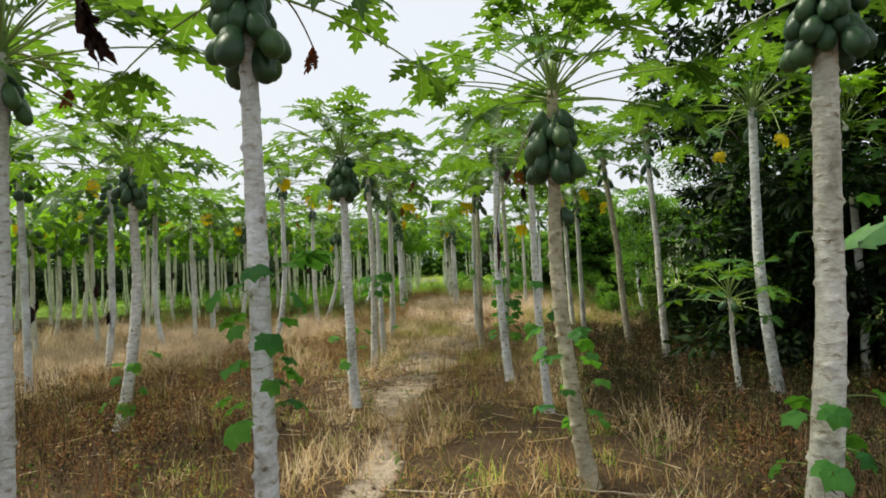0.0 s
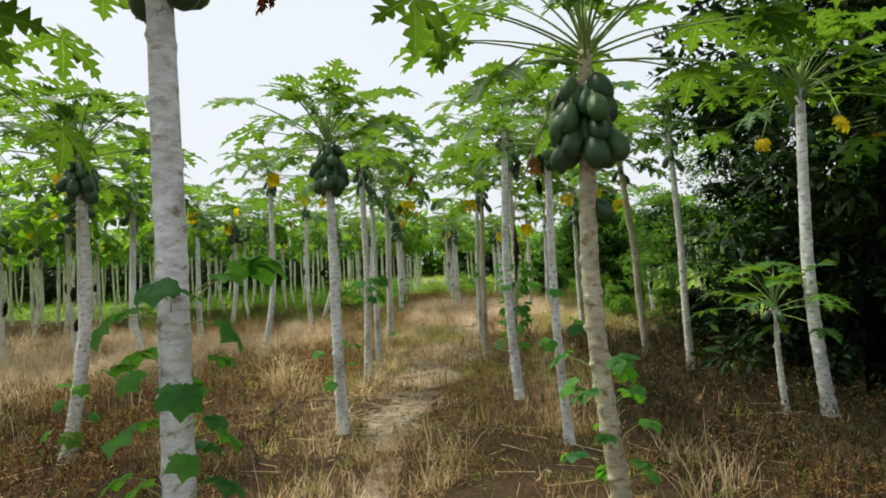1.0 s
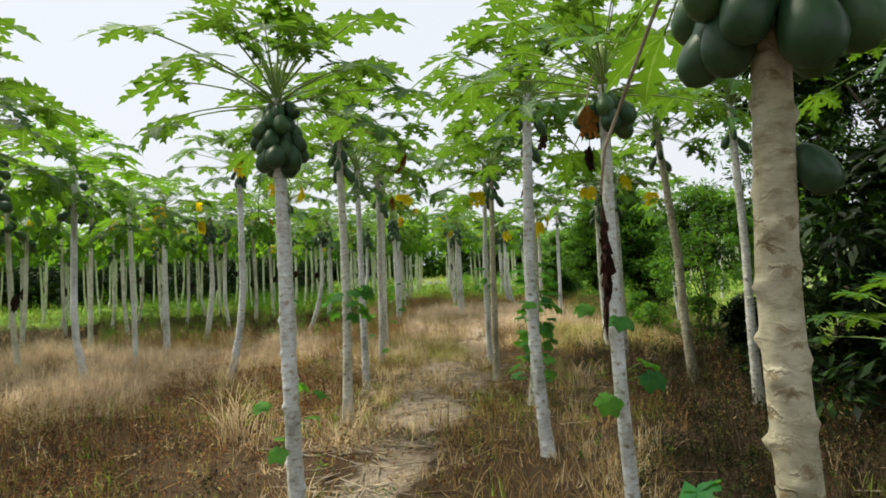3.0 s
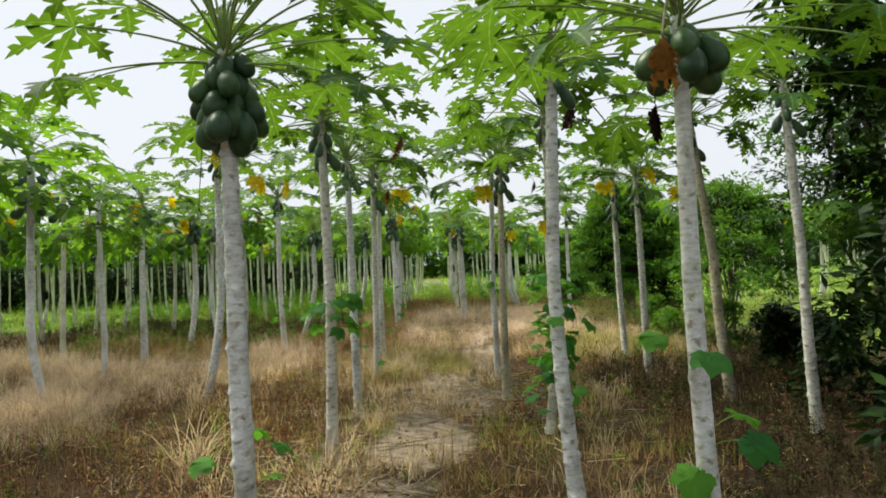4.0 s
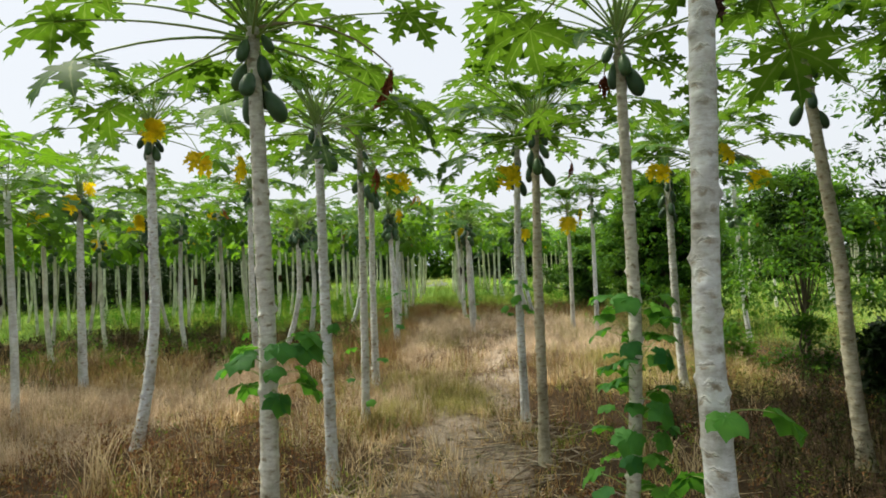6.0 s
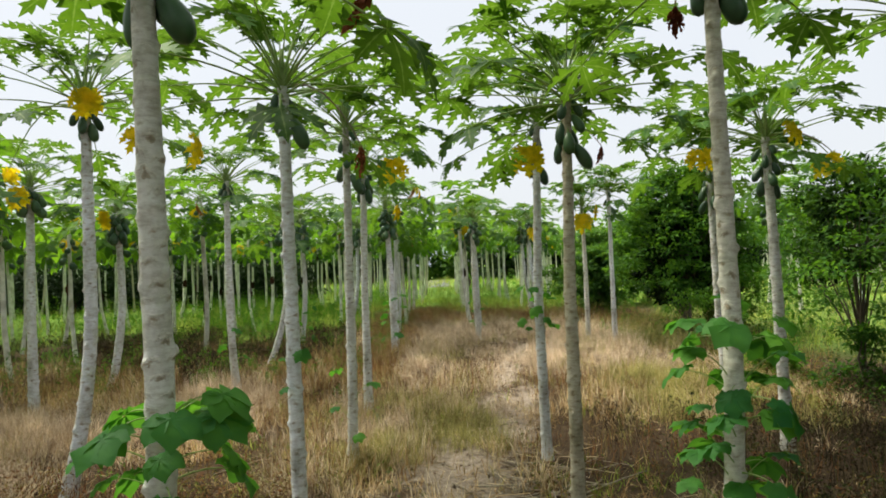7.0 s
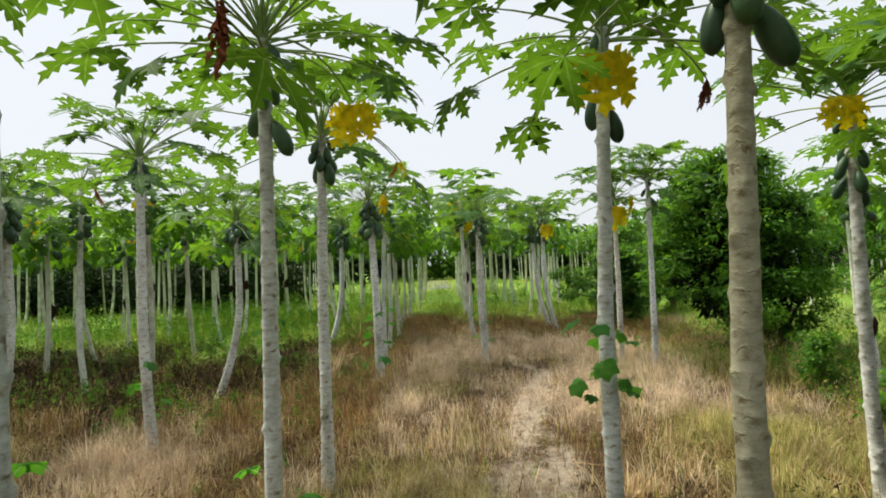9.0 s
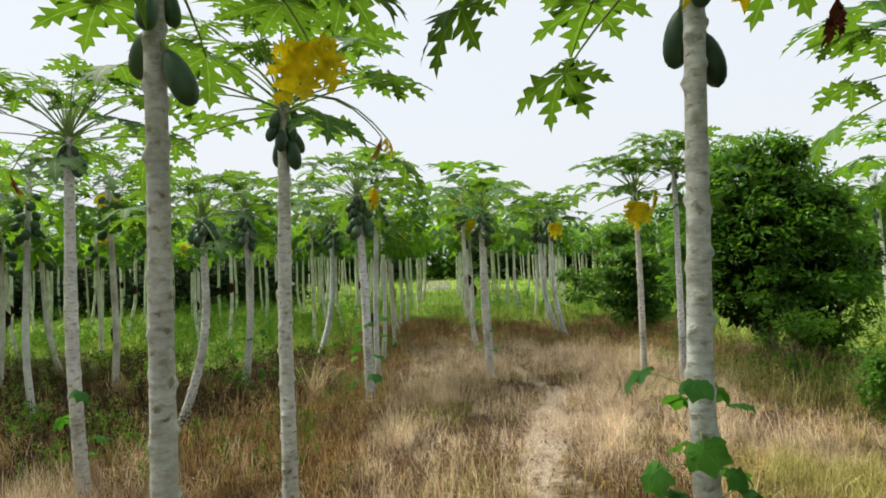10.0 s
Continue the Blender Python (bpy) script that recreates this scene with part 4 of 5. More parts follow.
def drift(x, y, size, shift=0.0):
    """Smooth random patches of about that size in metres, 0 to 1."""
    total, weight = 0.0, 0.0
    for octave, w in ((1.0, 1.0), (2.1, 0.5), (4.3, 0.28)):
        u, v = x / size * octave + 17.3 + shift, y / size * octave + 9.1 - shift
        i, j = np.floor(u).astype(int), np.floor(v).astype(int)
        a, b = u - i, v - j
        a, b = a * a * (3 - 2 * a), b * b * (3 - 2 * b)
        q = lambda p, r: LATTICE[p % 64, r % 64]
        total = total + w * ((q(i, j) * (1 - a) + q(i + 1, j) * a) * (1 - b) + (q(i, j + 1) * (1 - a) + q(i + 1, j + 1) * a) * b)
        weight += w
    return np.clip((total / weight - 0.5) * 2.0 + 0.5, 0, 1)


def blades(x, y, per, length, width, spread, arch, jitter):
    """Tufts of thin bent blades at x, y: vertices and triangles, five vertices and three triangles a blade."""
    n = len(x) * per
    cx = np.repeat(x, per) + RNG.normal(0, jitter, n)
    cy = np.repeat(y, per) + RNG.normal(0, jitter, n)
    tall = np.repeat(RNG.uniform(0.65, 1.2, len(x)) * (0.55 + 0.8 * drift(x, y, 0.7, 13)), per)
    ln = RNG.uniform(length[0], length[1], n) * tall
    turn = RNG.uniform(0, 2 * np.pi, n)
    lean = np.abs(RNG.normal(0, spread, n))
    bow = RNG.uniform(0.2, 1.0, n) * arch
    d = np.stack([np.cos(turn), np.sin(turn)], 1)
    sd = np.stack([-d[:, 1], d[:, 0]], 1)
    wd = RNG.uniform(width[0], width[1], n)
    base = np.stack([cx, cy, ground_z(cx, cy) - 0.01], 1)

    def level(s, w):
        a = lean + bow * s * 0.5
        out = np.sin(a) * ln * s
        up = np.cos(a) * ln * s
        c = base + np.concatenate([d * out[:, None], up[:, None]], 1)
        o = np.concatenate([sd * (wd * w)[:, None], np.zeros((n, 1))], 1)
        return c - o, c + o

    a0, b0 = level(0.0, 0.5)
    a1, b1 = level(0.55, 0.4)
    tip, _ = level(1.0, 0.0)
    co = np.stack([a0, b0, a1, b1, tip], 1).reshape(-1, 3)
    k = np.arange(n)[:, None] * 5
    tris = np.concatenate([k + [0, 1, 3], k + [0, 3, 2], k + [2, 3, 4]], 1).reshape(-1, 3)
    return co, tris


def weeds(x, y, leaves, height, leaf):
    """Branching weeds: thin stems with many small pointed leaves round them."""
    n = len(x) * leaves
    h = np.repeat(RNG.uniform(height[0], height[1], len(x)) * (0.45 + 1.1 * drift(x, y, 0.5, 19)), leaves)
    s = RNG.uniform(0.12, 1.0, n)
    turn = RNG.uniform(0, 2 * np.pi, n)
    reach = np.abs(RNG.normal(0, 0.32, n)) * h * (1.15 - 0.55 * s)
    cx = np.repeat(x, leaves) + np.cos(turn) * reach
    cy = np.repeat(y, leaves) + np.sin(turn) * reach
    c = np.stack([cx, cy, ground_z(cx, cy) + s * h], 1)
    ln = RNG.uniform(leaf[0], leaf[1], n)[:, None]
    u = RNG.normal(0, 1, (n, 3))
    u /= np.linalg.norm(u, axis=1)[:, None]
    v = np.cross(u, RNG.normal(0, 1, (n, 3)))
    v /= np.linalg.norm(v, axis=1)[:, None]
    co = np.stack([c - u * ln, c + v * ln * 0.24, c + u * ln, c - v * ln * 0.24], 1).reshape(-1, 3)
    k = np.arange(n)[:, None] * 4
    tris = np.concatenate([k + [0, 1, 2], k + [0, 2, 3]], 1).reshape(-1, 3)
    return co, tris


def cover(name, pieces, material, label, category):
    co, tris, base = [], [], 0
    for c, t in pieces:
        co.append(c)
        tris.append(t + base)
        base += len(c)
    tagged(new(name, tri_mesh(name, np.concatenate(co), np.concatenate(tris), material)), label, category, kind="stuff")


def bare(x, y):
    return np.clip(1 - (0.72 + 0.26 * smooth01(0.35, 0.6, drift(x, y, 0.6, 21))) * trail_mask(x, y), 0, 1)


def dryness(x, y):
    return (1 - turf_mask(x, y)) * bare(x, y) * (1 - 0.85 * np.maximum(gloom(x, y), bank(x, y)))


def pale(x, y):
    edge = y + 2.2 * (drift(x, y, 1.6, 3) - 0.5)
    left = smooth01(2.3, 3.5, -x - 1.5 * (1 - smooth01(14.6, 15.8, y))) * smooth01(11.2, 12.6, edge) * (1 - smooth01(17.0, 18.8, edge))
    middle = smooth01(-1.4, -0.8, x) * (1 - smooth01(3.4, 4.8, x)) * smooth01(18.2, 19.4, edge) * (1 - smooth01(26.0, 28.0, edge))
    low = 0.75 * smooth01(-2.4, -1.6, x) * (1 - smooth01(0.2, 0.9, x)) * smooth01(13.8, 14.8, edge) * (1 - smooth01(17.4, 18.0, edge))
    return np.clip(np.maximum(np.maximum(left, middle), low), 0, 1)


def belt(x, y):
    """Brown weeds where the dry grass meets the green."""
    edge = y + 1.6 * (drift(x, y, 1.4, 41) - 0.5)
    return smooth01(26.2, 27.4, edge) * (1 - smooth01(33.0, 34.5, edge)) * smooth01(-2.2, -1.4, x) * (1 - smooth01(6.0, 7.5, x))


def weedy(x, y):
    """Dark withered weeds: thick left of the path, in hollows on the right and along the edge of the green."""
    d = drift(x, y, 1.5, 1) + np.where(x < -1.3, 0.14, 0.0)
    d = d + 0.26 * smooth01(1.2, 1.7, -x) * (1 - smooth01(12.0, 13.5, y)) + 0.24 * smooth01(1.5, 1.9, -x) * (1 - smooth01(2.8, 3.6, -x - 1.6 * (1 - smooth01(14.6, 15.8, y)))) * smooth01(11.0, 12.5, y) * (1 - smooth01(17.0, 18.5, y))
    d = d - 0.26 * smooth01(-1.5, -1.1, x) * (1 - smooth01(1.3, 1.9, x)) * (1 - smooth01(15.5, 17.0, y)) + 0.26 * smooth01(1.6, 2.6, x) * (1 - smooth01(15.5, 17.5, y))
    d = d + 0.16 * smooth01(19.0, 20.5, y) * smooth01(1.2, 2.0, -x) + 0.34 * smooth01(-1.4, -0.9, x) * (1 - smooth01(1.6, 2.4, x)) * smooth01(17.3, 18.0, y) * (1 - smooth01(18.9, 19.6, y))
    return smooth01(0.42, 0.58, d + 0.5 * belt(x, y)) * (1 - 0.9 * pale(x, y))


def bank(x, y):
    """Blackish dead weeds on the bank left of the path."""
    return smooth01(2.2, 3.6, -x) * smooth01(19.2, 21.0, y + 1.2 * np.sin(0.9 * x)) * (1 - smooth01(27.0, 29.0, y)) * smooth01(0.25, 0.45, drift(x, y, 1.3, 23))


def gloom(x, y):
    """Undergrowth at the thicket's foot, with the thicket's shade put into its colour."""
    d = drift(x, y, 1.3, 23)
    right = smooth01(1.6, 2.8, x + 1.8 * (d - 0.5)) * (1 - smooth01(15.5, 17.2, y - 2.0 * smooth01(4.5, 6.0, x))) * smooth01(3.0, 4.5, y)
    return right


def hollow(x, y):
    """Dead weeds choke the ground left of the path where it begins."""
    return smooth01(1.5, 2.1, -x) * smooth01(4.0, 5.5, y) * (1 - smooth01(9.4, 10.8, y + 1.5 * (drift(x, y, 1.1, 29) - 0.5)))


def olive(x, y):
    return smooth01(0.44, 0.60, drift(x, y, 1.1, 6) + 0.12 * smooth01(1.0, 2.0, x)) * (1 - 0.7 * pale(x, y))


def thin(x, y):
    """Little pale grass is kept beside the thicket, to darken it as shaded."""
    by_path = 0.55 * smooth01(0.5, 1.0, x) * smooth01(10.0, 11.5, y) * (1 - smooth01(14.8, 16.0, y))
    return np.clip(1 - by_path - 0.8 * smooth01(1.7, 2.8, x) * (1 - smooth01(15.0, 17.5, y)) * smooth01(3.5, 6.0, y), 0.08, 1)


def grassy(x, y):
    return np.clip(1 - 0.88 * weedy(x, y), 0, 1) * (1 - 0.7 * pale(x, y))


cover("feathery_grass", [
    blades(*scatter(9500, -7, 5.2, 9.5, 32, lambda x, y: dryness(x, y) * pale(x, y) * (0.06 + 0.94 * smooth01(0.36, 0.64, drift(x, y, 0.5, 9)))), 44, (0.14, 0.55), (0.0022, 0.0052), 0.55, 1.5, 0.10),
    blades(*scatter(2700, -9.5, -2.6, 11.2, 18.6, lambda x, y: dryness(x, y) * pale(x, y) * smooth01(0.40, 0.62, drift(x, y, 0.9, 61))), 40, (0.22, 0.62), (0.0022, 0.005), 0.5, 1.4, 0.12),
    blades(*scatter(900, -16, -6, 8, 18, lambda x, y: dryness(x, y) * drift(x, y, 2.0, 3)), 30, (0.25, 0.6), (0.005, 0.009), 0.42, 0.9, 0.14),
], MAT["grass_pink"], "pale feathery dry grass in soft drifts", "grass")
cover("dry_grass", [
    blades(*scatter(5000, -6, 5.5, 1.2, 19, lambda x, y: dryness(x, y) * thin(x, y) * grassy(x, y) * (1 - 0.8 * hollow(x, y)) * smooth01(0.35, 0.75, drift(x, y, 0.8, 2))), 24, (0.10, 0.46), (0.004, 0.010), 0.60, 1.3, 0.07),
    blades(*scatter(1100, -6.5, -1.4, 15.5, 21.5, lambda x, y: dryness(x, y) * grassy(x, y) * smooth01(0.35, 0.7, drift(x, y, 0.8, 35))), 18, (0.12, 0.42), (0.004, 0.009), 0.6, 1.3, 0.08),
    blades(*scatter(900, -14, -5, 6, 24, lambda x, y: dryness(x, y) * drift(x, y, 1.5, 2)), 16, (0.2, 0.5), (0.006, 0.010), 0.5, 1.0, 0.12),
], MAT["grass_tan"], "straw-coloured dry grass", "grass")
cover("brown_grass", [
    blades(*scatter(9200, -7, 6, 1.2, 34, lambda x, y: dryness(x, y) * thin(x, y) * (1 - 0.6 * hollow(x, y)) * (0.10 + 0.90 * grassy(x, y)) * (0.3 + 0.7 * drift(x, y, 0.6, 5))), 20, (0.08, 0.36), (0.004, 0.011), 0.70, 1.3, 0.08),
    blades(*scatter(1000, -14, -5, 6, 24, lambda x, y: dryness(x, y)), 16, (0.15, 0.45), (0.006, 0.010), 0.55, 1.0, 0.12),
    blades(*scatter(2000, -7.5, -1.2, 15.0, 22.5, lambda x, y: dryness(x, y) * (1 - pale(x, y)) * (0.3 + 0.7 * drift(x, y, 0.7, 33))), 18, (0.14, 0.42), (0.004, 0.010), 0.6, 1.2, 0.09),
    blades(*scatter(1500, -15, 11, -9, 2.0, lambda x, y: 0.25 + 0.75 * drift(x, y, 1.2, 31)), 14, (0.12, 0.40), (0.008, 0.014), 0.6, 1.1, 0.14),
    blades(*scatter(500, 5.5, 16, 0, 16, lambda x, y: 0.2 + 0.8 * drift(x, y, 1.2, 31)), 14, (0.12, 0.40), (0.008, 0.014), 0.6, 1.1, 0.14),
], MAT["grass_brown"], "brown withered grass", "grass")
cover("withered_weeds", [
    weeds(*scatter(500, -14, 9, -8, 1.6, lambda x, y: smooth01(0.4, 0.6, drift(x, y, 1.5, 1))), 30, (0.14, 0.42), (0.014, 0.032)),
    weeds(*scatter(5200, -6, 5.5, 1.2, 14, lambda x, y: dryness(x, y) * weedy(x, y) * (0.15 + 0.85 * smooth01(0.36, 0.6, drift(x, y, 0.42, 7)))), 40, (0.14, 0.46), (0.010, 0.028)),
    weeds(*scatter(1100, 2.2, 7, 6, 18, lambda x, y: bare(x, y) * (1 - 0.85 * gloom(x, y)) * (0.3 + 0.7 * drift(x, y, 0.8, 17))), 44, (0.12, 0.42), (0.011, 0.027)),
    weeds(*scatter(4000, -9, 6, 13, 35, lambda x, y: dryness(x, y) * weedy(x, y)), 30, (0.14, 0.42), (0.011, 0.026)),
], MAT["weed_rust"], "dark rust-brown withered weeds", "weeds")
cover("olive_weeds", [
    weeds(*scatter(4600, -9, 7, 1.2, 33, lambda x, y: dryness(x, y) * olive(x, y)), 44, (0.10, 0.34), (0.010, 0.024)),
    weeds(*scatter(1300, 3.9, 10, 3, 30, lambda x, y: bare(x, y) * (1 - 0.8 * gloom(x, y)) * drift(x, y, 1.4, 3)), 40, (0.2, 0.65), (0.018, 0.04)),
], MAT["weed_olive"], "low olive-green weeds", "weeds")
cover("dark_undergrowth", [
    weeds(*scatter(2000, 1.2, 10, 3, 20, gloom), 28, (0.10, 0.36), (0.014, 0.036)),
], MAT["weed_shaded"], "low green undergrowth with the thicket's shade in its colour", "weeds")
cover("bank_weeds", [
    # blackish weeds here paint the thicket's shade
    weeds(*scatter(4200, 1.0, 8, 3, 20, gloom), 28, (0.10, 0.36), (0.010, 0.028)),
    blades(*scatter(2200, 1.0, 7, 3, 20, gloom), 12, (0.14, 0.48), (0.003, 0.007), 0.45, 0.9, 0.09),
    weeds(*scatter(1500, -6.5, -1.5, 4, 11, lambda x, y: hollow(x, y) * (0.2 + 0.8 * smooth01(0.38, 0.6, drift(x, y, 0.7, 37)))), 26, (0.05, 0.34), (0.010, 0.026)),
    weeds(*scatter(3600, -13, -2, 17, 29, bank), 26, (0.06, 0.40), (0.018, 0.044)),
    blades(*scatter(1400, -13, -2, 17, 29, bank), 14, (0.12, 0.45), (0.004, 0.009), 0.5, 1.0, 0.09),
], MAT["weed_bank_shade"], "blackish dead weeds on the bank, and shade painted by the thicket", "weeds")
cover("weed_stems", [
    blades(*scatter(4200, -7, 6, 1.2, 20, lambda x, y: dryness(x, y) * weedy(x, y) * (0.3 + 0.7 * drift(x, y, 0.5, 7))), 16, (0.16, 0.50), (0.002, 0.005), 0.32, 0.5, 0.10),
    blades(*scatter(3200, -9, 7, 17, 34, lambda x, y: dryness(x, y) * weedy(x, y)), 14, (0.16, 0.48), (0.003, 0.006), 0.32, 0.5, 0.10),
], MAT["weed_rust"], "thin upright rust-brown weed stems", "weeds")
cover("yellow_green_grass", [
    blades(*scatter(700, -1.5, 0.3, 14.6, 17.4, lambda x, y: dryness(x, y) * smooth01(0.35, 0.6, drift(x, y, 0.8, 43))), 30, (0.10, 0.34), (0.003, 0.006), 0.55, 1.2, 0.08),
    blades(*scatter(520, 2.3, 4.6, 15.9, 18.6, lambda x, y: dryness(x, y) * smooth01(0.36, 0.6, drift(x, y, 0.9, 44))), 30, (0.14, 0.45), (0.003, 0.006), 0.5, 1.2, 0.09),
    blades(*scatter(170, 3.9, 5.7, 21.2, 24.2, lambda x, y: smooth01(0.30, 0.55, drift(x, y, 0.6, 71))), 22, (0.35, 0.95), (0.004, 0.009), 0.42, 1.0, 0.12),
    blades(*scatter(3600, -6, 5.5, 8, 30, lambda x, y: dryness(x, y) * thin(x, y) * (1 - 0.75 * weedy(x, y)) * smooth01(0.5, 0.7, drift(x, y, 1.2, 27) + 0.12 * smooth01(2.0, 3.0, x))), 22, (0.12, 0.45), (0.003, 0.007), 0.5, 1.2, 0.09),
], MAT["grass_yellow"], "yellow-green drying grass in patches", "grass")
cover("green_grass", [
    blades(*scatter(7000, -12, 10, 13, 40, lambda x, y: turf_mask(x, y) * bare(x, y) * (0.2 + 0.8 * smooth01(0.3, 0.6, drift(x, y, 1.3, 8)))), 14, (0.15, 0.5), (0.006, 0.014), 0.5, 1.1, 0.10),
    blades(*scatter(6000, -46, 30, 20, 78, lambda x, y: turf_mask(x, y)), 6, (0.2, 0.6), (0.02, 0.04), 0.5, 0.9, 0.2),
    blades(*scatter(2200, -4, 5, 1.5, 18, lambda x, y: dryness(x, y) * smooth01(0.6, 0.8, drift(x, y, 0.9, 11))), 12, (0.08, 0.25), (0.004, 0.009), 0.6, 1.1, 0.06),
], MAT["grass_green"], "fresh green grass under the trees", "grass")
cover("green_weeds", [
    weeds(*scatter(3800, -14, 10, 18, 44, lambda x, y: turf_mask(x, y) * smooth01(0.3, 0.7, drift(x, y, 2.2, 2)) * (np.abs(x + 0.5 + 0.02 * (y - 22)) > 1.2)), 40, (0.25, 0.8), (0.03, 0.06)),
    weeds(*scatter(900, -10, -1.6, 17, 29, lambda x, y: (1 - turf_mask(x, y)) * smooth01(0.48, 0.66, drift(x, y, 1.2, 15))), 34, (0.15, 0.5), (0.018, 0.045)),
    weeds(*scatter(300, 3.4, 7.5, 15, 30, lambda x, y: dryness(x, y) * smooth01(0.45, 0.7, drift(x, y, 1.5, 16))), 40, (0.2, 0.6), (0.018, 0.045)),
    weeds(*scatter(320, -5, 5, 2, 17, lambda x, y: dryness(x, y) * smooth01(0.6, 0.75, drift(x, y, 1.2, 18))), 30, (0.1, 0.3), (0.012, 0.03)),
    weeds(*scatter(2600, -46, 30, 30, 76, lambda x, y: turf_mask(x, y) * drift(x, y, 3.0, 1) * (np.abs(x + 0.5 + 0.02 * (y - 22)) > 1.2)), 24, (0.3, 0.9), (0.05, 0.11)),
], MAT["bush_light"], "leafy green undergrowth", "weeds")
cover("leaf_litter", [
    weeds(*scatter(3800, -5, 5, 1.2, 24, lambda x, y: 0.45 + 0.55 * trail_mask(x, y)), 12, (0.0, 0.03), (0.012, 0.035)),
], MAT["litter"], "dry fallen leaf litter on the soil", "litter")


def lying(x, y, length, width):
    """Loose stalks lying on the soil, each a thin three-sided bar."""
    n = len(x)
    turn, ln, wd = RNG.uniform(0, 2 * np.pi, n), RNG.uniform(length[0], length[1], n), RNG.uniform(width[0], width[1], n)
    d = np.stack([np.cos(turn), np.sin(turn)], 1)
    sd = np.stack([-d[:, 1], d[:, 0]], 1)
    ends = []
    for q in (-0.5, 0.5):
        p = np.stack([x, y], 1) + d * (ln * q)[:, None]
        z = ground_z(p[:, 0], p[:, 1]) + 0.008 + np.abs(RNG.normal(0, 0.02, n))
        for o, up in ((-1, 0), (1, 0), (0, 1.4)):
            e = p + sd * (wd * o)[:, None]
            ends.append(np.concatenate([e, (z + wd * up)[:, None]], 1))
    co = np.stack(ends, 1).reshape(-1, 3)
    k = np.arange(n)[:, None] * 6
    tris = np.concatenate([k + [0, 1, 4], k + [0, 4, 3], k + [1, 2, 5], k + [1, 5, 4], k + [2, 0, 3], k + [2, 3, 5]], 1).reshape(-1, 3)
    return co, tris


cover("fallen_straw", [
    lying(*scatter(1300, -1.9, 1.5, 6.5, 16.5, lambda x, y: (0.1 + 0.9 * trail_mask(x, y)) * smooth01(0.40, 0.62, drift(x, y, 0.6, 51))), (0.10, 0.40), (0.002, 0.005)),
    lying(*scatter(900, -5, 5, 3, 22, lambda x, y: 0.6 * dryness(x, y)), (0.12, 0.45), (0.002, 0.005)),
], MAT["grass_tan"], "loose dry stalks lying on the soil", "straw")


def heaps(x, y):
    """Where broken stalks lie thick beside the path."""
    total = 0.0
    for px, py, r in ((0.45, 14.3, 0.5), (-1.5, 10.7, 0.45), (-0.7, 12.4, 0.5), (-0.85, 8.3, 0.4), (0.5, 13.4, 0.45), (-0.95, 9.7, 0.4), (0.9, 12.2, 0.4)):
        total = total + np.exp(-((x - px) ** 2 + (y - py) ** 2) / r ** 2)
    return np.clip(total, 0, 1)


cover("broken_stalks", [
    lying(*scatter(2200, -2.2, 1.6, 7.5, 15.5, heaps), (0.12, 0.55), (0.004, 0.009)),
], MAT["twig"], "broken grey stalks heaped beside the path", "debris")


# ---- shrubs and woods ----
def clump_leaves(rng, centres, per, leaf, squash=0.8):
    """Pointed leaves in loose clumps: (x, y, z, radius) each."""
    g = np.random.default_rng(rng.randrange(10 ** 6))
    c = np.repeat(np.array([q[:3] for q in centres]), per, 0)
    r = np.repeat(np.array([q[3] for q in centres]), per)
    n = len(c)
    u = g.normal(0, 1, (n, 3))
    u /= np.linalg.norm(u, axis=1)[:, None]
    p = c + u * (r * g.uniform(0.45, 1.08, n))[:, None] * [1, 1, squash]
    d = u * [0.9, 0.9, 0.35] + g.normal(0, 0.4, (n, 3)) + [0, 0, -0.22]
    d /= np.linalg.norm(d, axis=1)[:, None]
    v = np.cross(d, np.array([0, 0, 1.0]) + g.normal(0, 0.45, (n, 3)))
    v /= np.linalg.norm(v, axis=1)[:, None]
    ln = g.uniform(leaf * 0.6, leaf * 1.25, n)[:, None]
    w = np.cross(v, d)
    co = np.stack([p, p + d * ln * 0.45 + v * ln * 0.2 + w * ln * 0.05, p + d * ln, p + d * ln * 0.45 - v * ln * 0.2 + w * ln * 0.05], 1).reshape(-1, 3)
    k = np.arange(n)[:, None] * 4
    return co, np.concatenate([k + [0, 1, 2], k + [0, 2, 3]], 1).reshape(-1, 3)


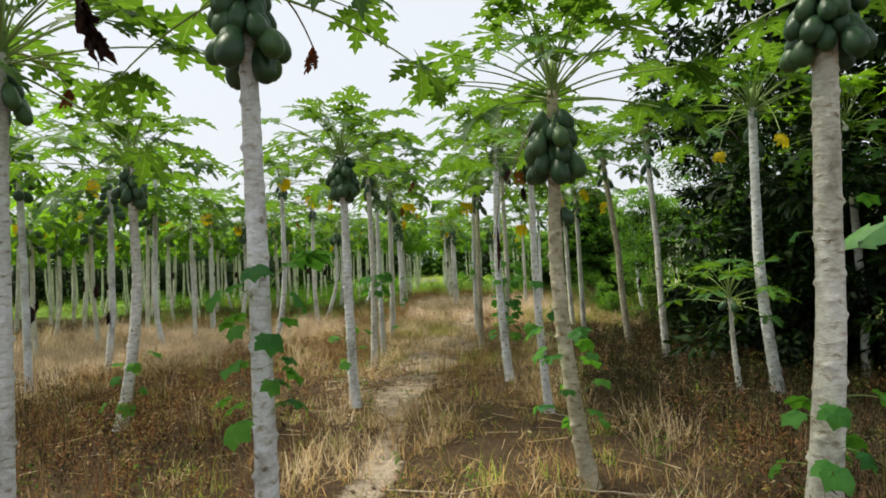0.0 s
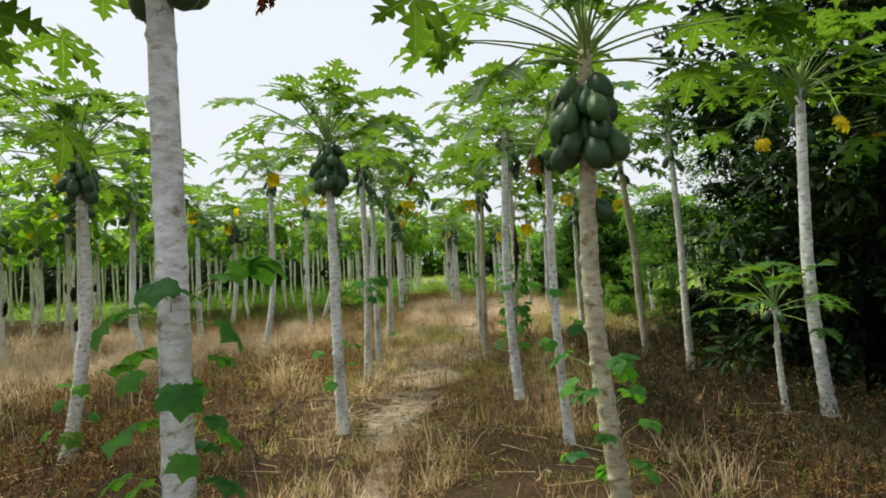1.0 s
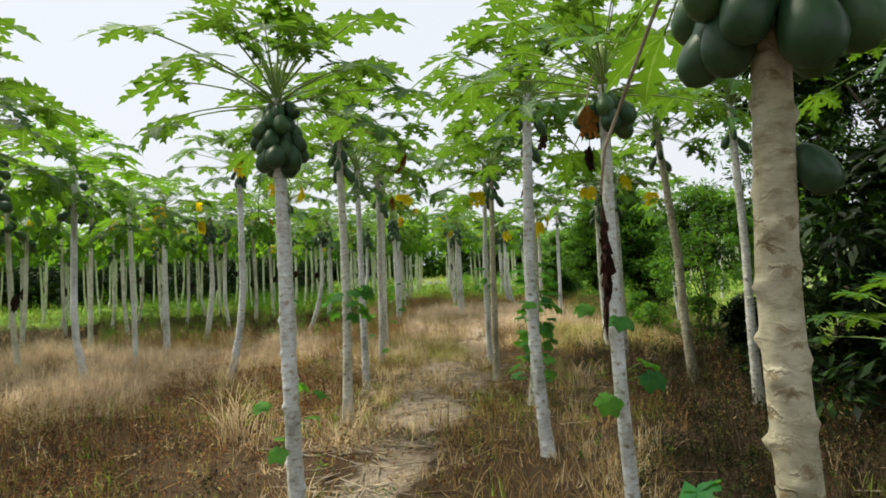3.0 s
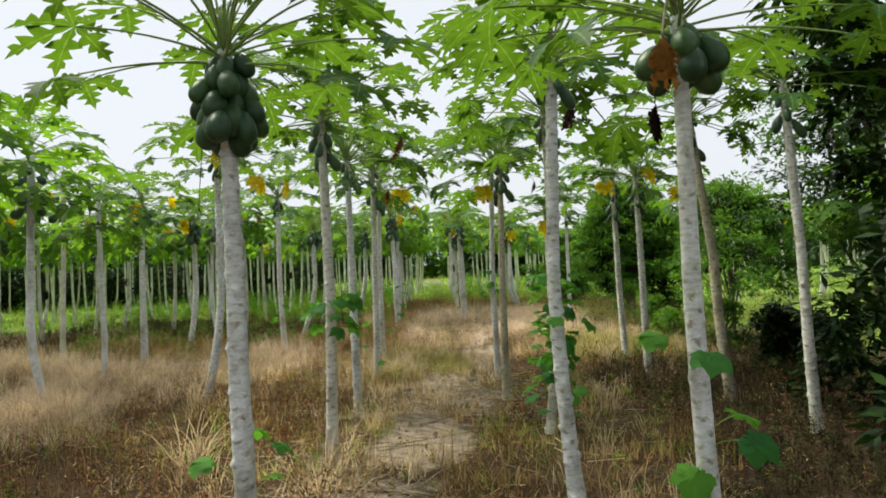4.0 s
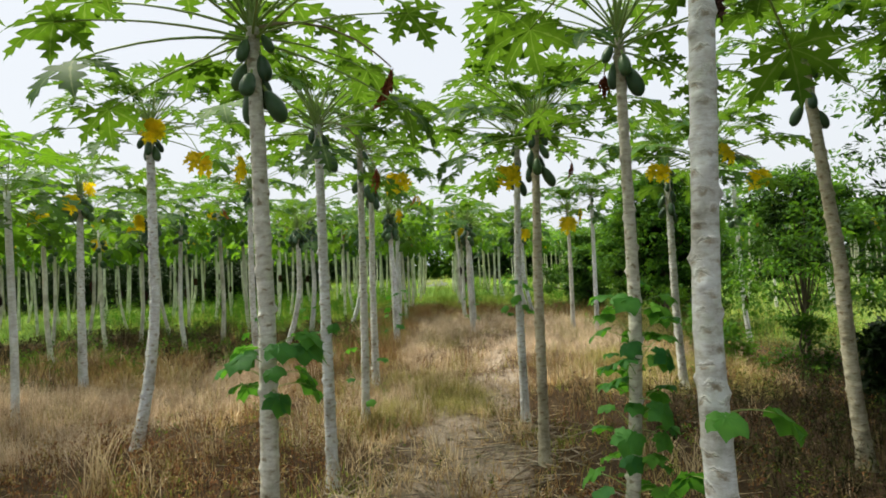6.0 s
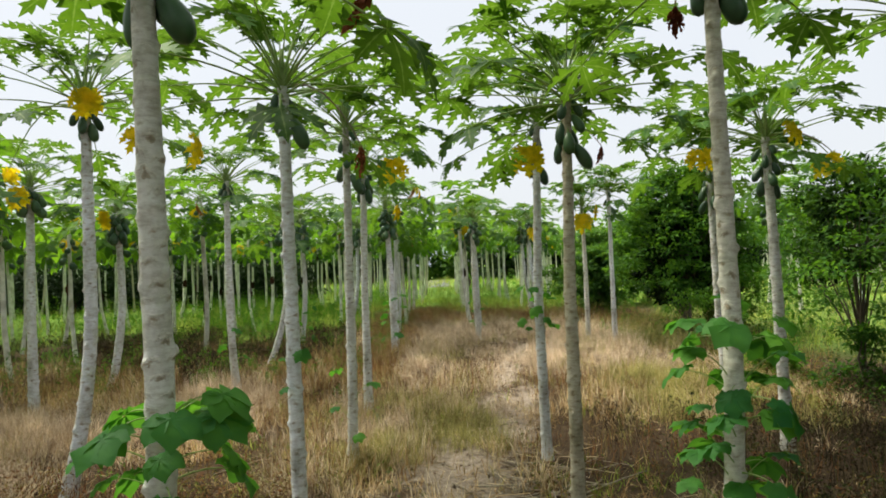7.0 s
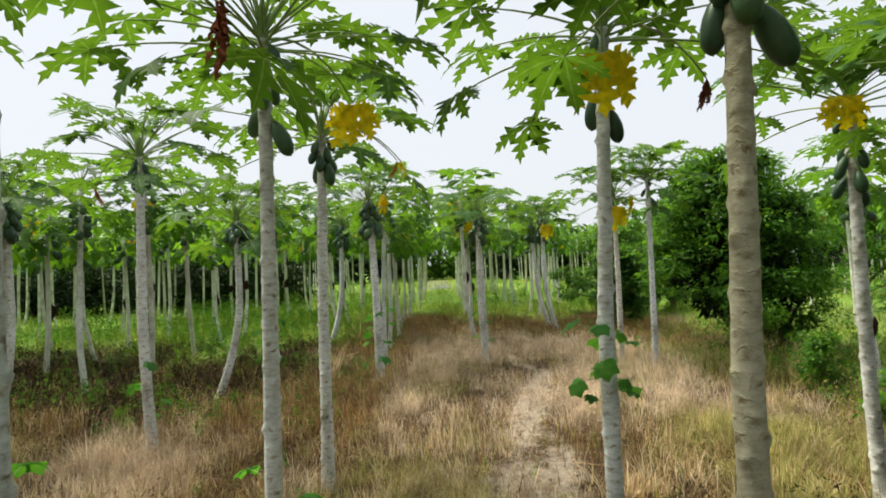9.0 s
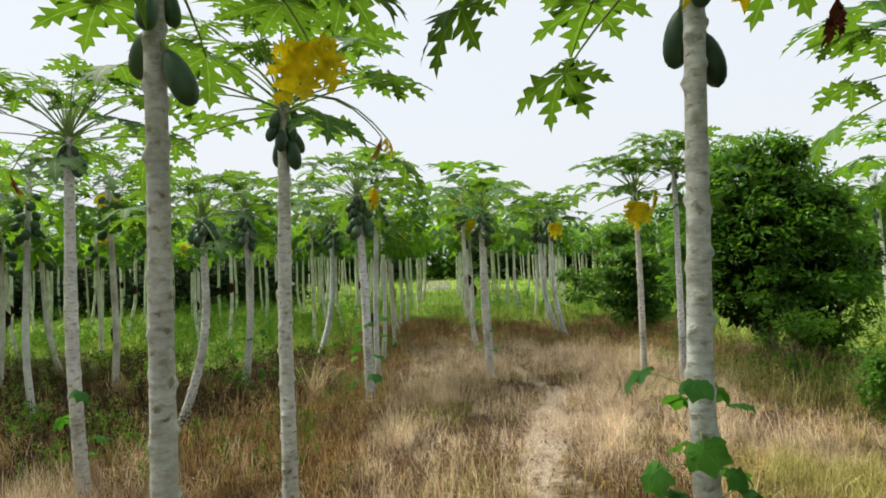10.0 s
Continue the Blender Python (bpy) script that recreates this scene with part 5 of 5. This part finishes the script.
def shrub(name, x, y, height, radius, n_clump, per, leaf, material, label, category, seed, trunk_r=0.05, low=0.15, young=0):
    """A bush or small tree: stems, limbs and a crown of clumps of leaves."""
    rng = random.Random(seed)
    z0 = float(ground_z(x, y))
    thing = tagged(new(name), label, category)
    thing.matrix_basis = pose(x, y, z0)
    centres = []
    for k in range(n_clump):
        a, q = rng.uniform(0, 6.283), rng.random()
        zz = height * (low + (0.95 - low) * rng.random())
        lobe = 0.78 + 0.30 * math.sin(2 * a + seed) + 0.18 * math.sin(3 * a + 4 * zz / height + 2 * seed)
        rr = radius * lobe * math.sqrt(q) * (1 - 0.55 * max(0, (zz / height - 0.45) / 0.55) ** 1.5) * rng.uniform(0.8, 1.15)
        centres.append((rr * math.cos(a), rr * math.sin(a), zz, rng.uniform(0.14, 0.26) * radius ** 0.5 * 1.15))
    vs, fs = tube([(0, 0, -0.1), (0.04, 0.02, height * 0.2), (-0.03, 0.05, height * 0.45), (0.02, 0, height * 0.75)], [trunk_r * 1.3, trunk_r, trunk_r * 0.75, trunk_r * 0.3], 8)
    part("trunk", poly_mesh("shrub_stem", vs, fs, [MAT["bark_dark"]]), thing)
    for c in centres[:: max(1, n_clump // (14 if height > 3 else 5))]:
        a, b = tube([(0, 0, c[2] * 0.25), (c[0] * 0.5, c[1] * 0.5, c[2] * 0.72), c[:3]], [trunk_r * 0.5, trunk_r * 0.32, trunk_r * 0.12], 5)
        part("limb", poly_mesh("shrub_limb", a, b, [MAT["bark_dark"]]), thing)
    co, tris = clump_leaves(rng, centres, per, leaf, 0.6)
    part("crown", tri_mesh("shrub_crown", co, tris, material), thing)
    # young: number of lighter clumps that paint light on the outer sprays
    if young:
        tips = []
        for k in range(young):
            a, zz = rng.uniform(0, 6.283), height * rng.uniform(0.3, 1.0)
            rr = radius * rng.uniform(0.85, 1.1) * (1 - 0.55 * max(0, (zz / height - 0.45) / 0.55) ** 1.5)
            tips.append((rr * math.cos(a), rr * math.sin(a), zz, rng.uniform(0.10, 0.20) * radius ** 0.5 * 1.6))
        co, tris = clump_leaves(rng, tips, per // 2, leaf * 0.9, 0.42)
        part("young_leaves", tri_mesh("shrub_lit_sprays", co, tris, MAT["bush_light"]), thing, label="lighter outer leaves that paint light on the sprays")
    return thing


# DEEP is the leaf colour with the canopy's shade painted in
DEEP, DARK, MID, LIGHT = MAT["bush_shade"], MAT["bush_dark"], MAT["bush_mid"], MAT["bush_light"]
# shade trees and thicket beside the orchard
shrub("shade_tree", 6.9, 11.2, 8.0, 3.1, 290, 110, 0.21, DEEP, "dense shade tree at the orchard edge, its leaves painted shaded", "tree", 1, 0.13, 0.03)
shrub("shade_tree", 8.4, 8.2, 8.2, 3.2, 220, 115, 0.23, DEEP, "dense shade tree at the orchard edge, its leaves painted shaded", "tree", 2, 0.13, 0.05)
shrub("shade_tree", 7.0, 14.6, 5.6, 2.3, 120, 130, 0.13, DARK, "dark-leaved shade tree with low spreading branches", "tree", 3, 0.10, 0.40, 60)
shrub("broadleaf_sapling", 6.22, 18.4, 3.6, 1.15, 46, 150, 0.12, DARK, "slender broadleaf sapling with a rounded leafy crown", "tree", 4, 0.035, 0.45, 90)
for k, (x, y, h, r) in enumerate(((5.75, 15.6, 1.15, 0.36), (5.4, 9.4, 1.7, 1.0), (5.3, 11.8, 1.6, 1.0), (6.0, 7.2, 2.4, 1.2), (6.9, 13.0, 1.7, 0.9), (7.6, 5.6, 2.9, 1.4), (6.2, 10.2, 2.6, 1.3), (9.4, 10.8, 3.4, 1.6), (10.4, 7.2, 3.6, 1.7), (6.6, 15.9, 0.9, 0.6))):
    shrub("shrub", x, y, h, r, 36, 85, 0.15, DEEP, "leafy shrub with shade put into its leaf colour", "shrub", 20 + k, 0.03, 0.05)
for k, (x, y, h, r) in enumerate(((5.65, 17.5, 1.15, 0.45), (5.0, 22.3, 1.3, 0.72), (7.6, 25.5, 1.3, 1.1), (5.6, 31.5, 1.7, 1.1), (5.2, 20.6, 0.9, 0.5), (4.9, 18.6, 0.8, 0.4))):
    shrub("shrub", x, y, h, r, 26, 64, 0.10, LIGHT, "bright green leafy shrub among dry grass", "shrub", 40 + k, 0.025, 0.05)
# dark core and light sprays paint this crown's shade and light
shrub("broadleaf_tree", 5.8, 24.8, 4.25, 1.5, 120, 140, 0.15, DEEP, "large broadleaf tree, shaded core and lit feathery sprays painted in", "tree", 60, 0.12, 0.20, 300)
shrub("broadleaf_tree", 7.1, 25.4, 3.2, 1.0, 46, 100, 0.14, LIGHT, "smaller light green broadleaf tree with feathery sprays", "tree", 61, 0.09, 0.10, 90)
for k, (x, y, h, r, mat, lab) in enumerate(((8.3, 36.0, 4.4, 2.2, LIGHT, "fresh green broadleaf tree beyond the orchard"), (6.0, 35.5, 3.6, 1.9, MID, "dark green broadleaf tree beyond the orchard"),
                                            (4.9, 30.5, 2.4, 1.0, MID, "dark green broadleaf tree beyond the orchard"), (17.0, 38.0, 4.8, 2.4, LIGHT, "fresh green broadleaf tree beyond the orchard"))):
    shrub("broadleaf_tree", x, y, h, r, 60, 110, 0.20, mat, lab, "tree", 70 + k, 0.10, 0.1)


def far_woods():
    rng = random.Random(5)
    centres = []
    for k in range(1250):
        side = rng.random()
        if side < 0.5:
            x, y = rng.uniform(-42, 45), rng.uniform(79, 87)
        elif side < 0.8:
            x, y = rng.uniform(-42, -35), rng.uniform(-10, 85)
        else:
            x, y = rng.uniform(34, 44), rng.uniform(-10, 85)
        if y > 70 and -6.0 < x < 1.5:
            continue
        centres.append((x, y, rng.uniform(0.1, 4.8), rng.uniform(1.0, 2.0)))
    # woods shade is in the leaf colour of this belt
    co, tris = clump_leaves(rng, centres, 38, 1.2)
    tagged(new("far_woods", tri_mesh("far_woods", co, tris, MAT["shade_leaf"])), "belt of woods behind the orchard, leaves painted dark with shade", "woods", kind="stuff")


far_woods()


def lane_end():
    """A pale grey gravel track that leaves the orchard between the rows."""
    ys = np.linspace(57, 81, 12)
    mid, half = -1.35 - 0.020 * (ys - 57), 1.1 + 0.02 * (ys - 57)
    vs, fs = [], []
    for y, c, w in zip(ys, mid, half):
        for q, z in ((-1.0, 0.17), (-0.8, 0.21), (0.0, 0.23), (0.8, 0.21), (1.0, 0.17)):
            vs.append((c + q * w, y, z))
    for k in range(len(ys) - 1):
        for j in range(4):
            i = k * 5 + j
            fs.append((i, i + 1, i + 6, i + 5))
    tagged(new("road", poly_mesh("gravel_track", vs, fs, [MAT["gravel"]])), "pale grey gravel track at the orchard's end", "road", kind="structure")


    rng = random.Random(25)
    centres = [(rng.uniform(-8, 3), rng.uniform(82, 86), rng.uniform(0.2, 5.0), rng.uniform(0.9, 1.5)) for k in range(110)]
    co, tris = clump_leaves(rng, centres, 46, 0.8)
    tagged(new("far_bushes", tri_mesh("far_bushes", co, tris, MAT["leaf_far"])), "hazy green bushes across the end of the lane", "bushes", kind="stuff")


lane_end()


# added dark leaf belt that stands for the shade under the far rows
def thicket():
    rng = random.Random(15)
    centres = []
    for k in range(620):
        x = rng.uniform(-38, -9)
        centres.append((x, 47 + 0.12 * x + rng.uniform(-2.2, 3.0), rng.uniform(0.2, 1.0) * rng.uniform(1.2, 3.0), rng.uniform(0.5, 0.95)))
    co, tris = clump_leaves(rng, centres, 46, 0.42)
    tagged(new("thicket", tri_mesh("thicket", co, tris, MAT["shade_leaf"])), "dark leaf belt standing in for shade behind the papaya rows", "bushes", kind="stuff")


thicket()


# ---- banana plant at the edge ----
def banana_leaf(rng, length, width, rise, droop):
    n, vs, fs = 14, [], []
    p, a = Vector((0, 0, 0)), radians(rise)
    mids = []
    for k in range(n + 1):
        mids.append((p.copy(), a))
        p = p + Vector((math.cos(a), 0, math.sin(a))) * length / n
        a -= radians(droop) / n
    for k, (q, a) in enumerate(mids):
        s = k / n
        w = width * 0.5 * (0.03 if s < 0.16 else math.sin(math.pi * min(1, (s - 0.13) / 0.87) ** 0.75) ** 0.6 + 0.02)
        up = Vector((-math.sin(a), 0, math.cos(a)))
        for v in (-1, -0.5, 0, 0.5, 1):
            vs.append(q + Vector((0, v * w, 0)) + up * (abs(v) * 0.22 - 0.30 * v * v) * w + up * rng.uniform(-0.012, 0.012) * (abs(v) > 0.7))
    for k in range(n):
        for j in range(4):
            if j in (0, 3) and rng.random() < 0.12 and k > 4:
                continue
            i = k * 5 + j
            fs.append((i, i + 1, i + 6, i + 5))
    b, c = tube([m[0] - Vector((0, 0, 0.012)) for m in mids], [0.028 * (1 - 0.85 * k / n) for k in range(n + 1)], 6)
    base = len(vs)
    idx = [0] * len(fs) + [1] * len(c)
    vs.extend(b)
    fs.extend(tuple(q + base for q in f) for f in c)
    return vs, fs, idx


def banana(x, y):
    rng = random.Random(9)
    plant = tagged(new("banana_plant"), "banana plant with broad arching green leaves", "plant")
    plant.matrix_basis = pose(x, y, float(ground_z(x, y)))
    vs, fs = tube([(0, 0, -0.1), (0.02, 0, 0.6), (0.0, 0.03, 1.3), (0.0, 0.02, 1.9)], [0.14, 0.12, 0.10, 0.05], 14)
    part("pseudostem", poly_mesh("banana_stem", vs, fs, [MAT["shoot"]]), plant)
    for turn, z, rise, droop, ln, roll in ((178, 1.80, 42, 80, 1.7, -52), (200, 1.75, 30, 55, 1.25, -50), (150, 1.75, 52, 100, 1.7, -40), (60, 1.7, 55, 90, 1.8, 0), (-20, 1.7, 60, 100, 1.7, 0), (-80, 1.6, 50, 110, 1.5, 10), (165, 1.6, 35, 60, 1.1, -45)):
        g = banana_leaf(rng, ln, 0.46, rise, droop)
        part_pair("leaf", "midrib", pair_of("banana_leaf", g, "banana", "petiole"), plant, pose(0, 0, z, 0, 0, turn) @ pose(0, 0, 0, roll, 0, 0))


banana(5.2, 5.6)


# ---- dead leaf on a broken petiole, twigs, straw clumps ----
def hanging_leaf():
    rng = random.Random(31)
    thing = tagged(new("hanging_dead_leaf"), "long black dead leaf on a broken drooping petiole", "leaf")
    thing.matrix_basis = pose(0.895, 4.86, 2.67)
    vs, fs = tube([(0, 0, 0), (-0.16, -0.03, -0.10), (-0.30, -0.03, -0.36), (-0.46, -0.03, -0.74), (-0.475, -0.03, -0.86)], [0.007, 0.006, 0.0055, 0.0045, 0.004], 6)
    part("petiole", poly_mesh("broken_petiole", vs, fs, [MAT["twig"]]), thing)
    g = leaf_geo(rng, -88, 0.04, 0.36, -88, 0.12, 0, 0.22, 0.006, 0, 0.005, 0.035)
    part("blade", poly_mesh("dead_blade", *g[:2], [MAT["leaf_black"], MAT["leaf_black"]], g[2]), thing, pose(-0.475, -0.03, -0.84) @ Matrix.Diagonal((0.62, 0.62, 1, 1)), "black dried blade")


hanging_leaf()


def twigs():
    rng = random.Random(41)
    meshes = []
    for k in range(5):
        p, a, pts = Vector((0, 0, 0)), 0.0, []
        for j in range(6):
            pts.append(p.copy())
            a += rng.uniform(-0.25, 0.25)
            p += Vector((math.cos(a), math.sin(a), rng.uniform(-0.03, 0.05))) * 0.12
        meshes.append(poly_mesh("twig", *tube(pts, [0.008, 0.008, 0.007, 0.006, 0.005, 0.003], 5), [MAT["twig"]]))
    for k in range(160):
        if k < 90:
            px, py, sx, sy = ((0.45, 14.3, 0.35, 0.35), (-1.5, 10.7, 0.3, 0.4), (-0.7, 12.4, 0.35, 0.3), (-0.75, 10.3, 0.3, 0.4), (0.5, 13.4, 0.3, 0.4), (-0.85, 8.1, 0.28, 0.35), (-0.95, 9.6, 0.25, 0.3))[k % 7]
            x, y = rng.gauss(px, sx), rng.gauss(py, sy)
        elif k < 120:
            y = rng.uniform(6.5, 17.5)
            x = float(trail_x(y)) + rng.gauss(0, 0.45)
        else:
            x, y = rng.uniform(-4.5, 4.5), rng.uniform(3, 20)
        ob = tagged(new("fallen_twig", meshes[k % 5]), "dry grey fallen twig on the soil", "twig", "fallen twigs")
        ob.matrix_basis = pose(x, y, float(ground_z(x, y)) + 0.012, rng.uniform(-8, 8), rng.uniform(-6, 4), rng.uniform(0, 360)) @ Matrix.Scale(rng.uniform(0.5, 1.3), 4)


twigs()


def straw_blade(seed):
    rng = random.Random(seed)
    vs, fs = [], []
    wd, a, bow = 0.010, 0.02, rng.uniform(0.5, 2.2)
    p = Vector((0, 0, 0))
    for j in range(8):
        w = wd * (1 - j / 7.3)
        vs.extend((p + Vector((0, -w, 0)), p + Vector((0.3 * w, 0, -0.3 * w)), p + Vector((0, w, 0))))
        a = (j / 7) ** 1.6 * bow
        p = p + Vector((math.sin(a), 0.06 * math.sin(j), math.cos(a))) / 7
    for j in range(7):
        q = 3 * j
        fs.extend(((q, q + 1, q + 4, q + 3), (q + 1, q + 2, q + 5, q + 4)))
    return poly_mesh("straw_blade", vs, fs, [MAT["grass_tan"]])


STRAW = [straw_blade(700 + k) for k in range(7)]


def straw_clump(x, y, n, length, seed):
    rng = random.Random(seed)
    clump = tagged(new("straw_clump"), "clump of long arching straw-coloured grass", "grass", "straw clumps")
    clump.matrix_basis = pose(x, y, float(ground_z(x, y)) - 0.02)
    for k in range(n):
        m = pose(rng.gauss(0, 0.07), rng.gauss(0, 0.07), 0, 0, 0, rng.uniform(0, 360)) @ pose(0, 0, 0, 0, abs(rng.gauss(14, 13)), 0)
        part("blade", rng.choice(STRAW), clump, m @ Matrix.Scale(length * rng.uniform(0.6, 1.15), 4))


for k, (x, y, n, ln) in enumerate(((-2.42, 10.1, 64, 0.85), (-2.05, 9.7, 20, 0.6), (-5.05, 10.8, 44, 0.8), (1.75, 5.4, 34, 0.55), (1.9, 12.2, 36, 0.6), (2.7, 15.6, 40, 0.65), (-2.35, 22.1, 46, 0.85), (-2.5, 19.0, 30, 0.6), (1.4, 10.3, 26, 0.5), (3.3, 17.5, 34, 0.6), (-3.35, 12.6, 44, 0.8), (-2.85, 13.9, 26, 0.7))):
    straw_clump(x, y, n, ln, 80 + k)
